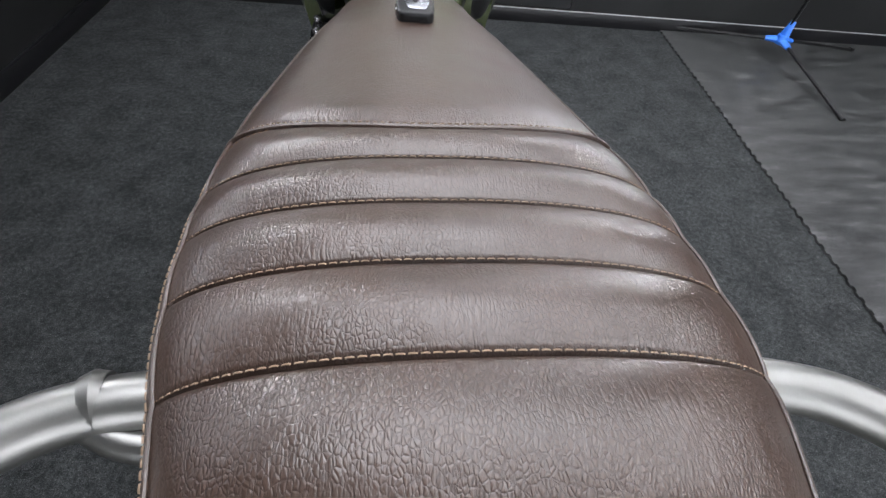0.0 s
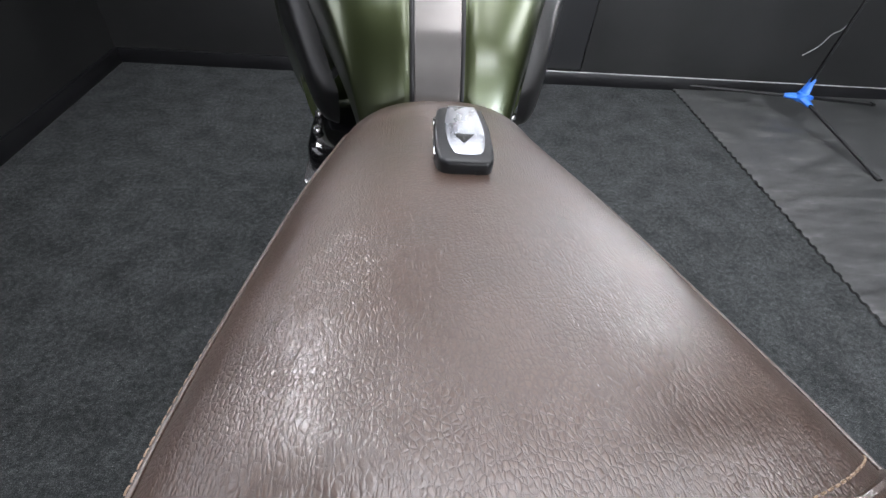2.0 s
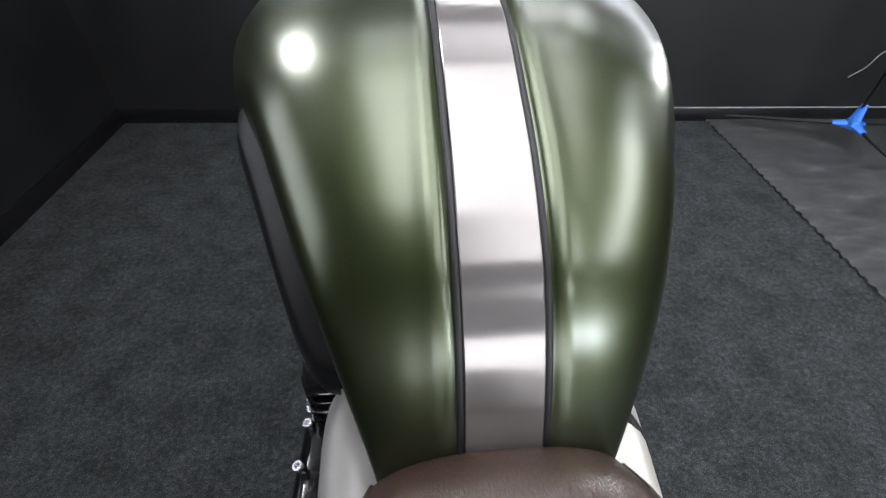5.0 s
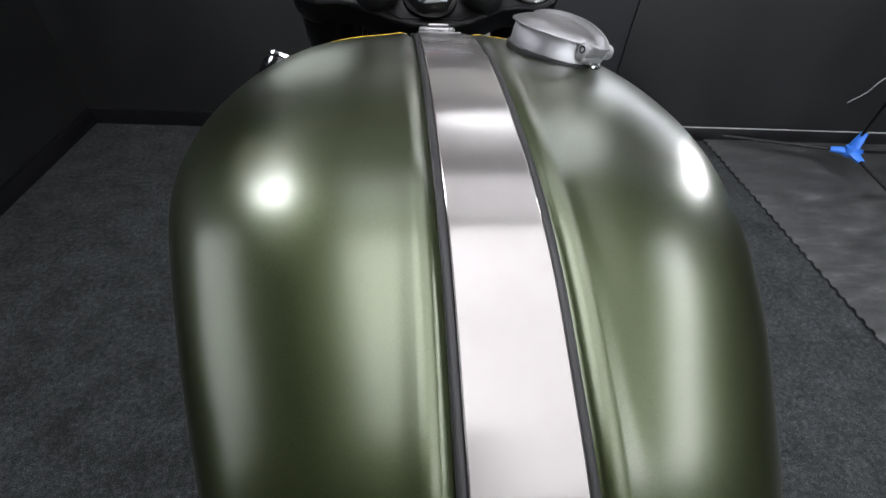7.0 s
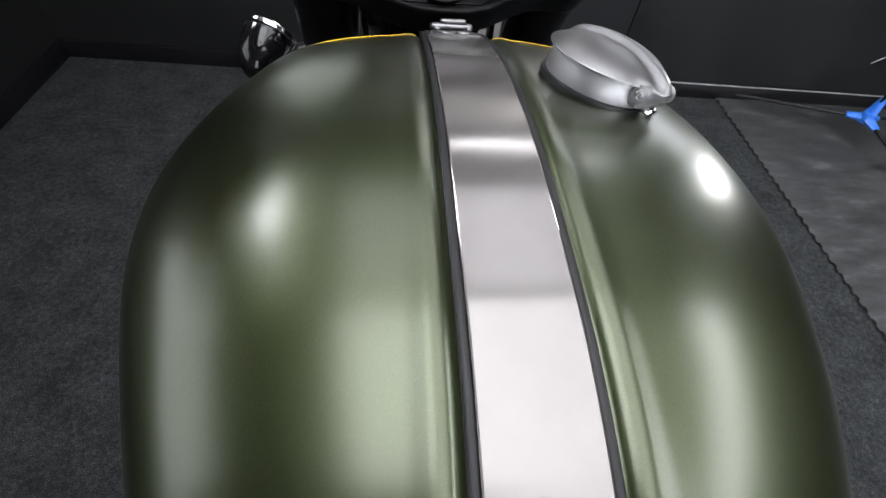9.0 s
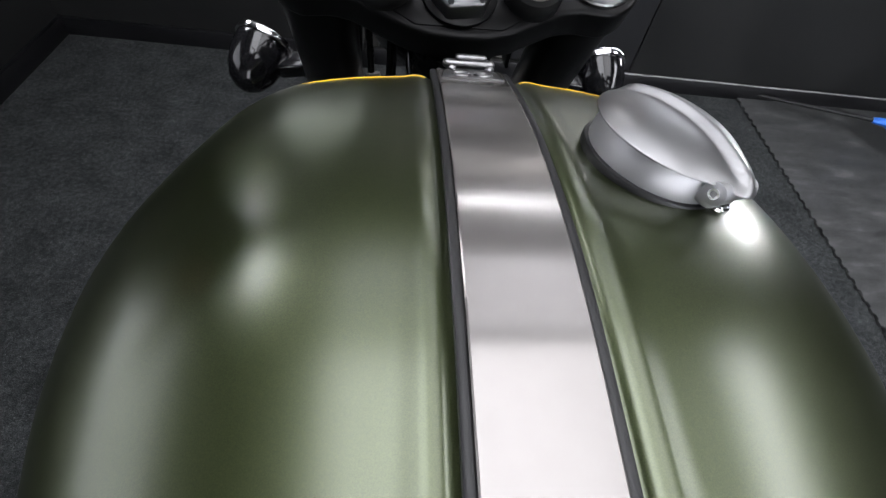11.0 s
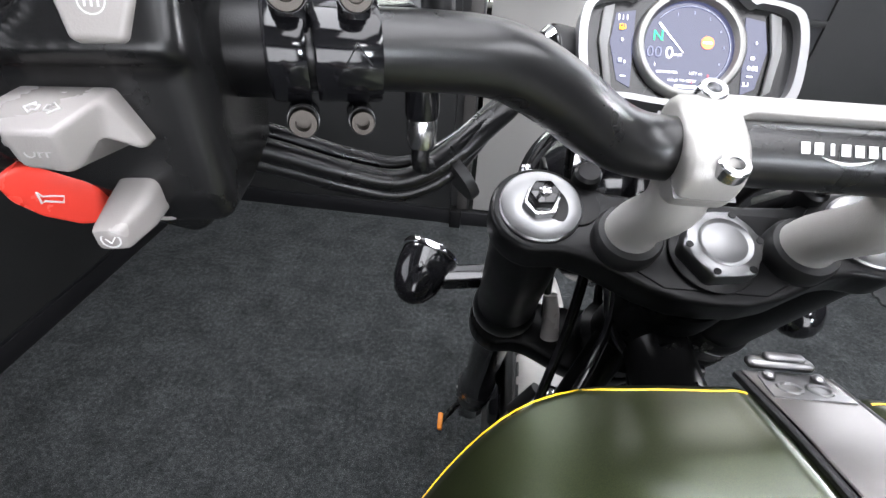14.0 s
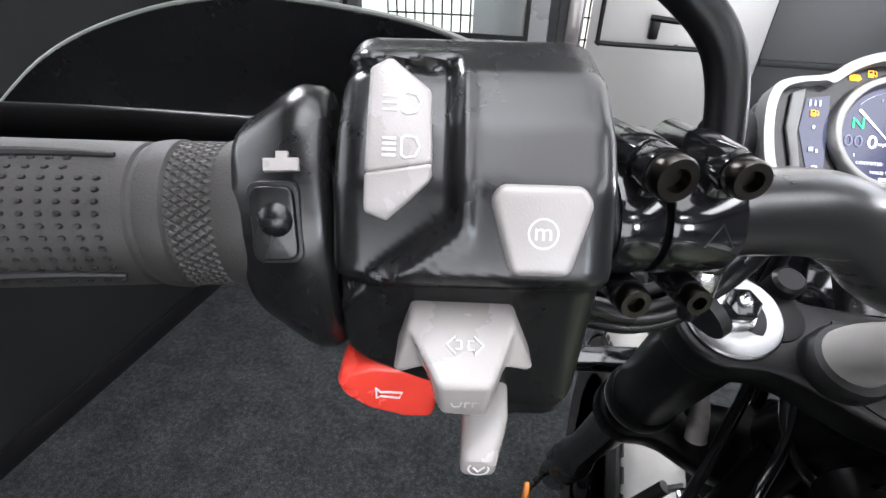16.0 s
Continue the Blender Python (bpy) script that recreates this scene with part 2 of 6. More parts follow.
SURROUND = worn("satin_silver_surround", (0.27, 0.27, 0.273), 0.33, 0.6, spread=0.05, depth=0)
CAPBODY = worn("satin_cap_body", (0.40, 0.40, 0.41), 0.46, 0.8, grain=900, depth=0.00003, spread=0.04)
LID = worn("satin_alloy_lid", (0.245, 0.243, 0.246), 0.36, 1.0, grain=900, depth=0.00002, spread=0.04)
REARLIGHT = glowing("bright_shutter_diffuser", (0.96, 0.97, 1.03), 2.5)


# ---- mesh helpers ----
WORLD_OF = {}


def thing(name, base, label, category, group=""):
    ob = new(name)
    ob.location = base
    ob.empty_display_size = 0.05
    WORLD_OF[ob] = Matrix.Translation(base)
    return tagged(ob, label, category, group)


def sharpen(bm, angle=38):
    lim = radians(angle)
    for f in bm.faces:
        f.smooth = True
    for e in bm.edges:
        e.smooth = not (len(e.link_faces) == 2 and e.calc_face_angle(0) > lim)


def mesh_of(name, bm, mat, angle=38):
    bmesh.ops.recalc_face_normals(bm, faces=bm.faces[:])
    sharpen(bm, angle)
    me = bpy.data.meshes.new(name)
    bm.to_mesh(me)
    bm.free()
    me.materials.append(mat)
    return me


def part(name, bm, mat, parent=None, label="", angle=38):
    """One mesh, in world places, under its thing or part."""
    ob = new(name, mesh_of(name, bm, mat, angle))
    if parent:
        ob.parent = parent
        if parent in WORLD_OF:
            ob.matrix_parent_inverse = WORLD_OF[parent].inverted()
    if label:
        tagged(ob, label)
    return ob


def structure(name, bm, mat, label, category):
    ob = part(name, bm, mat)
    return tagged(ob, label, category, kind="structure")


def join(*bms):
    out = bms[0]
    for b in bms[1:]:
        me = bpy.data.meshes.new("tmp")
        b.to_mesh(me)
        b.free()
        out.from_mesh(me)
        bpy.data.meshes.remove(me)
    return out


def smooth01(v):
    v = min(1.0, max(0.0, v))
    return v * v * (3 - 2 * v)


def crom(pts, n):
    """n points along a Catmull-Rom line through pts."""
    p = [np.array(q, float) for q in pts]
    p = [2 * p[0] - p[1]] + p + [2 * p[-1] - p[-2]]
    out, m = [], len(p) - 3
    for i in range(n):
        s = i / (n - 1) * m
        k = min(int(s), m - 1)
        u = s - k
        a, b, c, d = p[k:k + 4]
        out.append(0.5 * (2 * b + (c - a) * u + (2 * a - 5 * b + 4 * c - d) * u * u + (3 * b - a - 3 * c + d) * u ** 3))
    return out


def loft(rows, closed=False, cap=False):
    """A sheet through rows of points; closed joins each row's ends; cap shuts both ends."""
    bm = bmesh.new()
    vs = [[bm.verts.new(tuple(p)) for p in row] for row in rows]
    n = len(rows[0])
    for a, b in zip(vs, vs[1:]):
        for i in range(n if closed else n - 1):
            bm.faces.new((a[i], a[(i + 1) % n], b[(i + 1) % n], b[i]))
    if cap:
        bm.faces.new(vs[0])
        bm.faces.new(list(reversed(vs[-1])))
    return bm


def tube(pts, radius, seg=16, cap=True, flat=1.0):
    """A tube along pts; radius is a number or one for each point."""
    pts = [Vector(p) for p in pts]
    rad = [radius] * len(pts) if isinstance(radius, (int, float)) else list(radius)
    rows, side = [], None
    for i, p in enumerate(pts):
        d = (pts[min(i + 1, len(pts) - 1)] - pts[max(i - 1, 0)]).normalized()
        if side is None:
            side = d.cross(Vector((0, 0, 1)))
            if side.length < 0.1:
                side = d.cross(Vector((0, 1, 0)))
        side = (side - d * side.dot(d)).normalized()
        up = side.cross(d)
        rows.append([p + (side * math.cos(a) + up * math.sin(a) * flat) * rad[i] for a in (2 * math.pi * k / seg for k in range(seg))])
    return loft(rows, True, cap)


def frame_at(origin, z, x=(1, 0, 0)):
    """A frame at origin whose z points along z, with x as near to x as may be."""
    z = Vector(z).normalized()
    x = Vector(x)
    x = (x - z * x.dot(z)).normalized()
    y = z.cross(x)
    m = Matrix((x, y, z)).transposed().to_4x4()
    m.translation = origin
    return m


def lathe(profile, m, seg=32):
    """Turned about the frame's z: (radius, height) pairs from end to end."""
    rows = [[m @ Vector((max(r, 1e-5) * math.cos(a), max(r, 1e-5) * math.sin(a), h)) for a in (2 * math.pi * k / seg for k in range(seg))] for r, h in profile]
    return loft(rows, True, True)


def slab(poly, h0, h1, m, bevel=0.0, seg=2):
    """A plate with the outline poly in the frame's plane, from height h0 to h1, edges rounded."""
    bm = bmesh.new()
    low = [bm.verts.new(m @ Vector((x, y, h0))) for x, y in poly]
    top = [bm.verts.new(m @ Vector((x, y, h1))) for x, y in poly]
    n = len(poly)
    bm.faces.new(list(reversed(low)))
    bm.faces.new(top)
    for i in range(n):
        bm.faces.new((low[i], low[(i + 1) % n], top[(i + 1) % n], top[i]))
    bmesh.ops.recalc_face_normals(bm, faces=bm.faces[:])
    if bevel:
        bmesh.ops.bevel(bm, geom=bm.edges[:], offset=bevel, segments=seg, profile=0.5, affect="EDGES", clamp_overlap=True)
    return bm


def ring_plate(outer, inner, h0, h1, m):
    """A plate with a hole: outer and inner outlines with as many points each."""
    def at(poly, h):
        return [m @ Vector((x, y, h)) for x, y in poly]
    return loft([at(outer, h0), at(outer, h1), at(inner, h1), at(inner, h0), at(outer, h0)], True)


def rbox(size, m, bevel=0.001, seg=2):
    x, y, z = (a / 2 for a in size)
    return slab([(-x, -y), (x, -y), (x, y), (-x, y)], -z, z, m, bevel, seg)


def arc(cx, cy, r, a0, a1, n):
    return [(cx + r * math.cos(radians(a0 + (a1 - a0) * i / (n - 1))), cy + r * math.sin(radians(a0 + (a1 - a0) * i / (n - 1)))) for i in range(n)]


def rounded(w, h, r, n=5):
    """A rectangle's outline with round corners."""
    out = []
    for sx, sy, a in ((1, 1, 0), (-1, 1, 90), (-1, -1, 180), (1, -1, 270)):
        out += arc(sx * (w / 2 - r), sy * (h / 2 - r), r, a, a + 90, n)
    return out


def hexagon(r, a0=0):
    return [(r * math.cos(radians(a0 + 60 * k)), r * math.sin(radians(a0 + 60 * k))) for k in range(6)]


def bolt_parts(center, axis, r=0.006, h=0.006, mat=None, parent=None, name="bolt"):
    """A cap screw with a hexagon socket."""
    m = frame_at(center, axis)
    outer = lathe([(r * 0.92, 0), (r, 0.0006), (r, h - 0.0008), (r * 0.9, h), (r * 0.52, h), (r * 0.5, h - 0.003), (0, h - 0.003)], m, 24)
    return part(name, outer, mat or STEEL, parent)


def text_part(name, words, size, m, mat, parent, label="", align="CENTER"):
    cu = bpy.data.curves.new("tmp_text", "FONT")
    cu.body, cu.size, cu.align_x, cu.align_y, cu.extrude, cu.resolution_u = words, size, align, "CENTER", 0.00008, 2
    tmp = bpy.data.objects.new("tmp_text", cu)
    scene.collection.objects.link(tmp)
    bpy.context.view_layer.update()
    me = bpy.data.meshes.new_from_object(tmp.evaluated_get(bpy.context.evaluated_depsgraph_get()))
    bpy.data.objects.remove(tmp)
    bm = bmesh.new()
    bm.from_mesh(me)
    bpy.data.meshes.remove(me)
    bm.transform(m)
    return part(name, bm, mat, parent, label)


# ---- the room ----
ROOM = frame_at((-1.42, 3.447, 0), (0, 0, 1), (0.9985, -0.0549, 0))
RX, RY, RZ = 6.2, -6.6, 2.75


def room_box(x0, x1, y0, y1, z0, z1, bevel=0.0):
    return slab([(x0, y0), (x1, y0), (x1, y1), (x0, y1)], z0, z1, ROOM, bevel)


structure("floor", room_box(-0.6, RX + 0.15, RY - 0.15, 2.6, -0.1, 0.0), CARPET, "dark grey short-pile carpet floor with pale specks", "floor")
structure("ceiling", room_box(-0.15, RX + 0.15, RY - 0.15, 0.15, RZ, RZ + 0.12), CONCRETE, "dark painted flat ceiling above the bay", "ceiling")
structure("wall_left", room_box(-0.15, 0.0, RY, 0.15, 0.0, RZ), WALL, "dark grey painted wall with satin sheen", "wall")
structure("wall_right", room_box(RX, RX + 0.15, RY, 0.15, 0.0, RZ), WALL, "dark grey painted wall, plain", "wall")
structure("wall_rear", room_box(-0.15, RX + 0.15, RY - 0.15, RY, 0.0, RZ), WALL, "dark grey painted wall behind the bay", "wall")

# the end wall, with an opening for the glazed panel and one for the steel door
WX0, WX1, WZ0, WZ1 = 0.42, 1.135, 0.925, 1.85
DX0, DX1, DZ1 = 1.215, 2.40, 2.12
gx_, gz_ = [0.0, WX0, WX1, DX0, DX1, RX], [0.0, WZ0, WZ1, DZ1, RZ]


def solid(i, j):
    if not (0 <= i < 5 and 0 <= j < 4):
        return False
    return not ((i == 1 and j == 1) or (i == 3 and j < 3))


wall_bm, wall_v = bmesh.new(), {}


def wall_vert(i, j, k):
    if (i, j, k) not in wall_v:
        wall_v[i, j, k] = wall_bm.verts.new(ROOM @ Vector((gx_[i], 0.15 * k, gz_[j])))
    return wall_v[i, j, k]


for i in range(5):
    for j in range(4):
        if not solid(i, j):
            continue
        for k in (0, 1):
            wall_bm.faces.new([wall_vert(i + a, j + b, k) for a, b in ((0, 0), (1, 0), (1, 1), (0, 1))])
        for di, dj, e in ((-1, 0, ((0, 0), (0, 1))), (1, 0, ((1, 0), (1, 1))), (0, -1, ((0, 0), (1, 0))), (0, 1, ((0, 1), (1, 1)))):
            if not solid(i + di, j + dj):
                (a, b), (c, d) = e
                wall_bm.faces.new([wall_vert(i + a, j + b, 0), wall_vert(i + c, j + d, 0), wall_vert(i + c, j + d, 1), wall_vert(i + a, j + b, 1)])
structure("wall_end", wall_bm, WALL, "dark grey painted end wall with a glazed panel", "wall")

win = structure("window_1", ring_plate([(WX0 - 0.055, WZ0 - 0.05), (WX1 + 0.05, WZ0 - 0.05), (WX1 + 0.05, WZ1 + 0.05), (WX0 - 0.055, WZ1 + 0.05)],
                                       [(WX0 + 0.012, WZ0 + 0.01), (WX1 - 0.012, WZ0 + 0.01), (WX1 - 0.012, WZ1 - 0.01), (WX0 + 0.012, WZ1 - 0.01)],
                                       0.0, 0.022, ROOM @ Matrix(((1, 0, 0, 0), (0, 0, -1, -0.001), (0, 1, 0, 0), (0, 0, 0, 1)))),
                DOORPAINT, "grey painted window frame in the end wall", "window")
WALLM = ROOM @ Matrix(((1, 0, 0, 0), (0, 0, -1, 0), (0, 1, 0, 0), (0, 0, 0, 1)))  # x along the end wall, y up, z into the room
part("glazing_bead", ring_plate([(WX0 + 0.004, WZ0 + 0.002), (WX1 - 0.004, WZ0 + 0.002), (WX1 - 0.004, WZ1 - 0.002), (WX0 + 0.004, WZ1 - 0.002)],
                                [(WX0 + 0.03, WZ0 + 0.026), (WX1 - 0.03, WZ0 + 0.026), (WX1 - 0.03, WZ1 - 0.026), (WX0 + 0.03, WZ1 - 0.026)], -0.012, 0.008, WALLM), SATIN, win)
glass = material("window_glass", (0.9, 0.95, 0.95), 0.02)
bsdf(glass).inputs["Transmission Weight"].default_value = 1.0
pane = part("pane", slab([(WX0 + 0.01, WZ0 + 0.008), (WX1 - 0.01, WZ0 + 0.008), (WX1 - 0.01, WZ1 - 0.008), (WX0 + 0.01, WZ1 - 0.008)], -0.008, -0.003, WALLM), glass, win)
pane.visible_shadow = False
# the backdrop wall glows by itself in place of a lit room
structure("backdrop", slab([(-0.5, 0.0), (3.2, 0.0), (3.2, 2.6), (-0.5, 2.6)], -2.3, -2.25, WALLM), SHOWROOM, "plain showroom wall beyond the window, made to glow", "backdrop")

# things in the bright room beyond the glass
def storage_cage(x0, x1, z0, z1, depth):
    cage = thing("wire_cage", WALLM @ Vector(((x0 + x1) / 2, z0, depth)), "grey wire mesh cage panel beyond the window", "cage")
    for i in range(12):
        x = x0 + (x1 - x0) * i / 11
        part("wire", tube([WALLM @ Vector((x, z0, depth)), WALLM @ Vector((x, z1, depth))], 0.006, 6), SATIN, cage)
    for i in range(13):
        z = z0 + 0.006 + (z1 - z0 - 0.006) * i / 12
        part("wire", tube([WALLM @ Vector((x0, z, depth)), WALLM @ Vector((x1, z, depth))], 0.006, 6), SATIN, cage)


storage_cage(0.1, 0.75, 0.0, 1.5, -1.3)
storage_cage(1.0, 1.4, 0.0, 1.5, -1.5)
for nm, x, z, w, h, mt, lb in (("box", 0.85, 0.95, 0.28, 0.42, WHITE, "white box stacked beyond the window"), ("toolbox", 1.06, 0.84, 0.10, 0.2, RED, "red toolbox beyond the window"), ("dark_shelf", 0.75, 0.37, 1.5, 0.74, SATIN, "dark shelf beyond the window")):
    b = part(nm, rbox((w, h, 0.2), WALLM @ Matrix.Translation((x, z, -1.1)), 0.01), mt)
    tagged(b, lb, "box" if nm != "dark_shelf" else "shelf")

# steel door leaf, its meeting stile and the painted panel beside it
door = structure("door_1", slab([(1.318, 0.075), (1.85, 0.075), (1.85, DZ1 - 0.01), (1.318, DZ1 - 0.01)], -0.04, -0.004, WALLM, 0.002), DOORSTEEL, "grey steel door leaf with a bar handle", "door")
part("meeting_stile", slab([(1.246, 0.075), (1.292, 0.075), (1.292, DZ1 - 0.01), (1.246, DZ1 - 0.01)], -0.03, 0.006, WALLM, 0.002), BRUSHED, door, "dull brushed steel strip")
part("gap_seal", slab([(1.216, 0.075), (1.245, 0.075), (1.245, DZ1 - 0.01), (1.216, DZ1 - 0.01)], -0.05, -0.012, WALLM), RUBBER, door)
part("edge_strip", slab([(1.293, 0.075), (1.299, 0.075), (1.299, DZ1 - 0.01), (1.293, DZ1 - 0.01)], -0.03, 0.003, WALLM, 0.001), ALU, door)
part("side_panel", slab([(1.852, 0.075), (2.398, 0.075), (2.398, DZ1 - 0.01), (1.852, DZ1 - 0.01)], -0.04, -0.006, WALLM, 0.002), DOORDARK, door)
# unseen glowing pane, added to lift what the tank strap mirrors
part("upper_pane", slab([(1.885, 1.22), (2.365, 1.22), (2.365, 2.06), (1.885, 2.06)], -0.02, -0.003, WALLM, 0.002), SIDEPANE, door, "unseen frosted pane, added to brighten the strap's reflection")
part("rail", slab([(1.855, 0.905), (2.395, 0.905), (2.395, 0.925), (1.855, 0.925)], -0.01, 0.01, WALLM, 0.003), WALL, door)
hp = [(1.352, 1.32), (1.352, 0.975), (1.358, 0.955), (1.378, 0.948), (1.69, 0.945)]
handle = part("bar_handle", tube([WALLM @ Vector((x, z, 0.035)) for x, z in crom(hp, 26)], 0.0075, 10), SATIN, door, "dark bent bar handle")
part("standoff", tube([WALLM @ Vector((1.60, 0.946, -0.01)), WALLM @ Vector((1.60, 0.946, 0.035))], 0.007, 10), SATIN, handle)
part("standoff", tube([WALLM @ Vector((1.352, 1.28, -0.01)), WALLM @ Vector((1.352, 1.28, 0.035))], 0.007, 10), SATIN, handle)
part("latch_lever", join(rbox((0.03, 0.07, 0.03), WALLM @ Matrix.Translation((1.52, 1.0, 0.01)), 0.006), tube([WALLM @ Vector((1.50, 1.03, 0.03)), WALLM @ Vector((1.58, 1.022, 0.035)), WALLM @ Vector((1.64, 1.03, 0.03))], 0.009, 10)), SATIN, door)
part("floor_bracket", rbox((0.05, 0.09, 0.03), WALLM @ Matrix.Translation((1.245, 0.04, 0.035)), 0.004), SATIN, door)

# skirting along both walls, its worn top edge pale along the end wall
sk = structure("baseboard", join(room_box(0.018, RX, -0.018, 0.0, 0.0, 0.07, 0.002), room_box(0.0, 0.018, RY, -0.0005, 0.0, 0.07, 0.002)), SKIRT, "black painted skirting board", "skirting")
part("worn_edge", room_box(1.95, RX, -0.0195, -0.0125, 0.0705, 0.0735), SKIRT_EDGE, sk, "pale worn top edge")

# pale scratches on the end wall
scr = [(3.72, 0.42), (3.70, 0.36), (3.66, 0.33), (3.63, 0.27), (3.57, 0.22)]
structure("wall_scratch", tube([WALLM @ Vector((x, z, 0.001)) for x, z in crom(scr, 30)], 0.0022, 5, flat=1), SKIRT_EDGE, "thin pale scratch on the dark wall", "scratch")

# interlocking rubber mats over the carpet
edge, n_t = [], 0
y = 0.0
while y > -5.2:
    x = 2.935 - 0.01 * y
    t_in, t_out = x - 0.0, x + 0.007
    edge += [(t_out, y), (t_out, y - 0.018), (t_in, y - 0.022), (t_in, y - 0.040)]
    y -= 0.044
mat_poly = edge + [(RX, y), (RX, -0.019)]
mat_poly[0] = (mat_poly[0][0], -0.019)
structure("rubber_mat", slab(mat_poly, 0.001, 0.010, ROOM), MAT, "grey scuffed interlocking rubber floor mat", "mat")

# ceiling lamps
def ceiling_panel(x, y, w, l, light):
    lamp = thing("ceiling_light", (x, y, RZ), "white LED panel in the ceiling, lit", "lamp", "ceiling panels")
    part("frame", slab(rounded(w + 0.05, l + 0.05, 0.01), RZ - 0.045, RZ - 0.002, Matrix.Translation((x, y, 0)), 0.003), WHITE, lamp)
    part("diffuser", slab(rounded(w, l, 0.01), RZ - 0.052, RZ - 0.047, Matrix.Translation((x, y, 0))), light, lamp, "glowing white diffuser")


# a bank of panels over the bay, and single ones towards the rear and the side
for px, py, pw, pl, light in ((-0.24, 1.40, 0.84, 1.45, LED_MID), (-0.24, 2.60, 0.80, 0.70, LED_SOFT), (0.72, 1.02, 0.92, 2.25, LED_STRIP), (0.72, 2.58, 0.92, 0.70, LED_SOFT)):
    ceiling_panel(px, py, pw, pl, light)
for px, py, pw, pl in ((1.8, -1.3, 0.5, 0.5),):
    ceiling_panel(px, py, pw, pl, LED)
ceiling_panel(2.45, 1.05, 0.7, 2.5, LED_EDGE)


def lit_window(name, m, x0, x1, z0, z1, label, light=DAYLIGHT):
    """A framed window with a bright diffusing pane, on the wall plane of m."""
    w = structure(name, ring_plate([(x0 - 0.06, z0 - 0.06), (x1 + 0.06, z0 - 0.06), (x1 + 0.06, z1 + 0.06), (x0 - 0.06, z1 + 0.06)], [(x0, z0), (x1, z0), (x1, z1), (x0, z1)], 0.001, 0.03, m), DOORPAINT, label, "window")
    part("pane", slab([(x0 - 0.01, z0 - 0.01), (x1 + 0.01, z0 - 0.01), (x1 + 0.01, z1 + 0.01), (x0 - 0.01, z1 + 0.01)], 0.002, 0.008, m), light, w, "glowing bright pane")


LEFTM = ROOM @ Matrix(((0, 0, 1, 0), (1, 0, 0, 0), (0, 1, 0, 0), (0, 0, 0, 1)))  # x along the left wall, y up, z into the room
lit_window("window_6", WALLM, 2.46, 3.55, 1.12, 2.28, "grey framed window, softly lit", TRANSOM)
lit_window("window_7", WALLM, 1.60, 2.90, 2.345, 2.415, "low wide transom light above the door", TRANSOM_BRIGHT)
lit_window("window_3", LEFTM, -0.74, -0.07, 2.00, 2.66, "small high window, bright with daylight", SKYLIGHT)
lit_window("window_4", LEFTM, -2.45, -1.18, 1.16, 1.88, "wide translucent glazing, softly lit", GLAZING)

# translucent shutter, bright with daylight, in the wall behind
RW = WALLM @ Matrix.Translation((0, 0, -RY)) @ Matrix.Rotation(radians(180), 4, "Y")
sh = structure("shutter", ring_plate([(-4.7, 0.0), (-0.35, 0.0), (-0.35, 2.5), (-4.7, 2.5)], [(-4.6, 0.08), (-0.45, 0.08), (-0.45, 2.4), (-4.6, 2.4)], 0.0, 0.05, RW), DOORPAINT, "grey framed shutter, bright with daylight", "shutter")
for k in range(10):
    part("slat", slab([(-4.59, 0.09 + 0.227 * k), (-0.46, 0.09 + 0.227 * k), (-0.46, 0.305 + 0.227 * k), (-4.59, 0.305 + 0.227 * k)], 0.004, 0.016, RW), REARLIGHT, sh)
lit_window("window_5", RW, -5.95, -5.1, 1.4, 2.3, "grey framed window in the rear wall, bright with daylight")

# light stand on the mat: thin legs in a blue hub, a round lamp on its pole
stand = thing("light_stand", (2.03, 2.99, 0), "thin dark lamp stand with blue plastic hub on the mat", "lamp stand")
hub = Vector((2.03, 2.99, 0.11))
for end in ((1.526, 3.318, 0.014), (2.051, 2.406, 0.014), (2.62, 3.12, 0.014)):
    rod = part("rod", tube([hub + (Vector(end) - hub) * 0.06, end], 0.008, 10), RUBBER, stand)
    part("foot", tube([Vector(end) - (Vector(end) - hub).normalized() * 0.02, Vector(end) + (Vector(end) - hub).normalized() * 0.004], 0.0125, 10), RUBBER, rod)
    part("hub_arm", tube([hub, hub + (Vector(end) - hub).normalized() * 0.075], [0.028, 0.016], 12, flat=0.7), BLUE, stand)
part("pole", tube([hub, hub + Vector((0.08, 0.05, 0.98))], 0.008, 10), SATIN, stand)
LAMPM = frame_at(hub + Vector((0.08, 0.05, 1.10)), (-0.80, -0.60, -0.06), (0.6, -0.8, 0))
head_lamp = part("lamp_head", lathe([(0.03, -0.10), (0.05, -0.09), (0.07, -0.05), (0.135, -0.004), (0.138, 0.004), (0.130, 0.004), (0.104, 0.000), (0.100, -0.004)], LAMPM, 40), SATIN, stand, "black round lamp reflector")
part("diffuser", lathe([(0.100, 0.002), (0.07, 0.006), (0.0, 0.008)], LAMPM, 40), STANDLAMP, head_lamp, "glowing white diffuser")
part("tilt_bracket", tube([hub + Vector((0.08, 0.05, 0.97)), LAMPM @ Vector((0, 0, -0.08))], 0.014, 12), SATIN, stand)
part("hub_arm", tube([hub, hub + Vector((0.012, 0.006, 0.09))], [0.028, 0.014], 12, flat=0.7), BLUE, stand)
part("hub", lathe([(0, -0.025), (0.026, -0.02), (0.032, 0), (0.026, 0.022), (0, 0.027)], Matrix.Translation(hub), 20), BLUE, stand, "blue plastic hub")

# ---- the motorcycle ----
bike = thing("motorcycle", (0, 1.5, 0), "green and brown scrambler motorcycle standing on the carpet", "motorcycle")


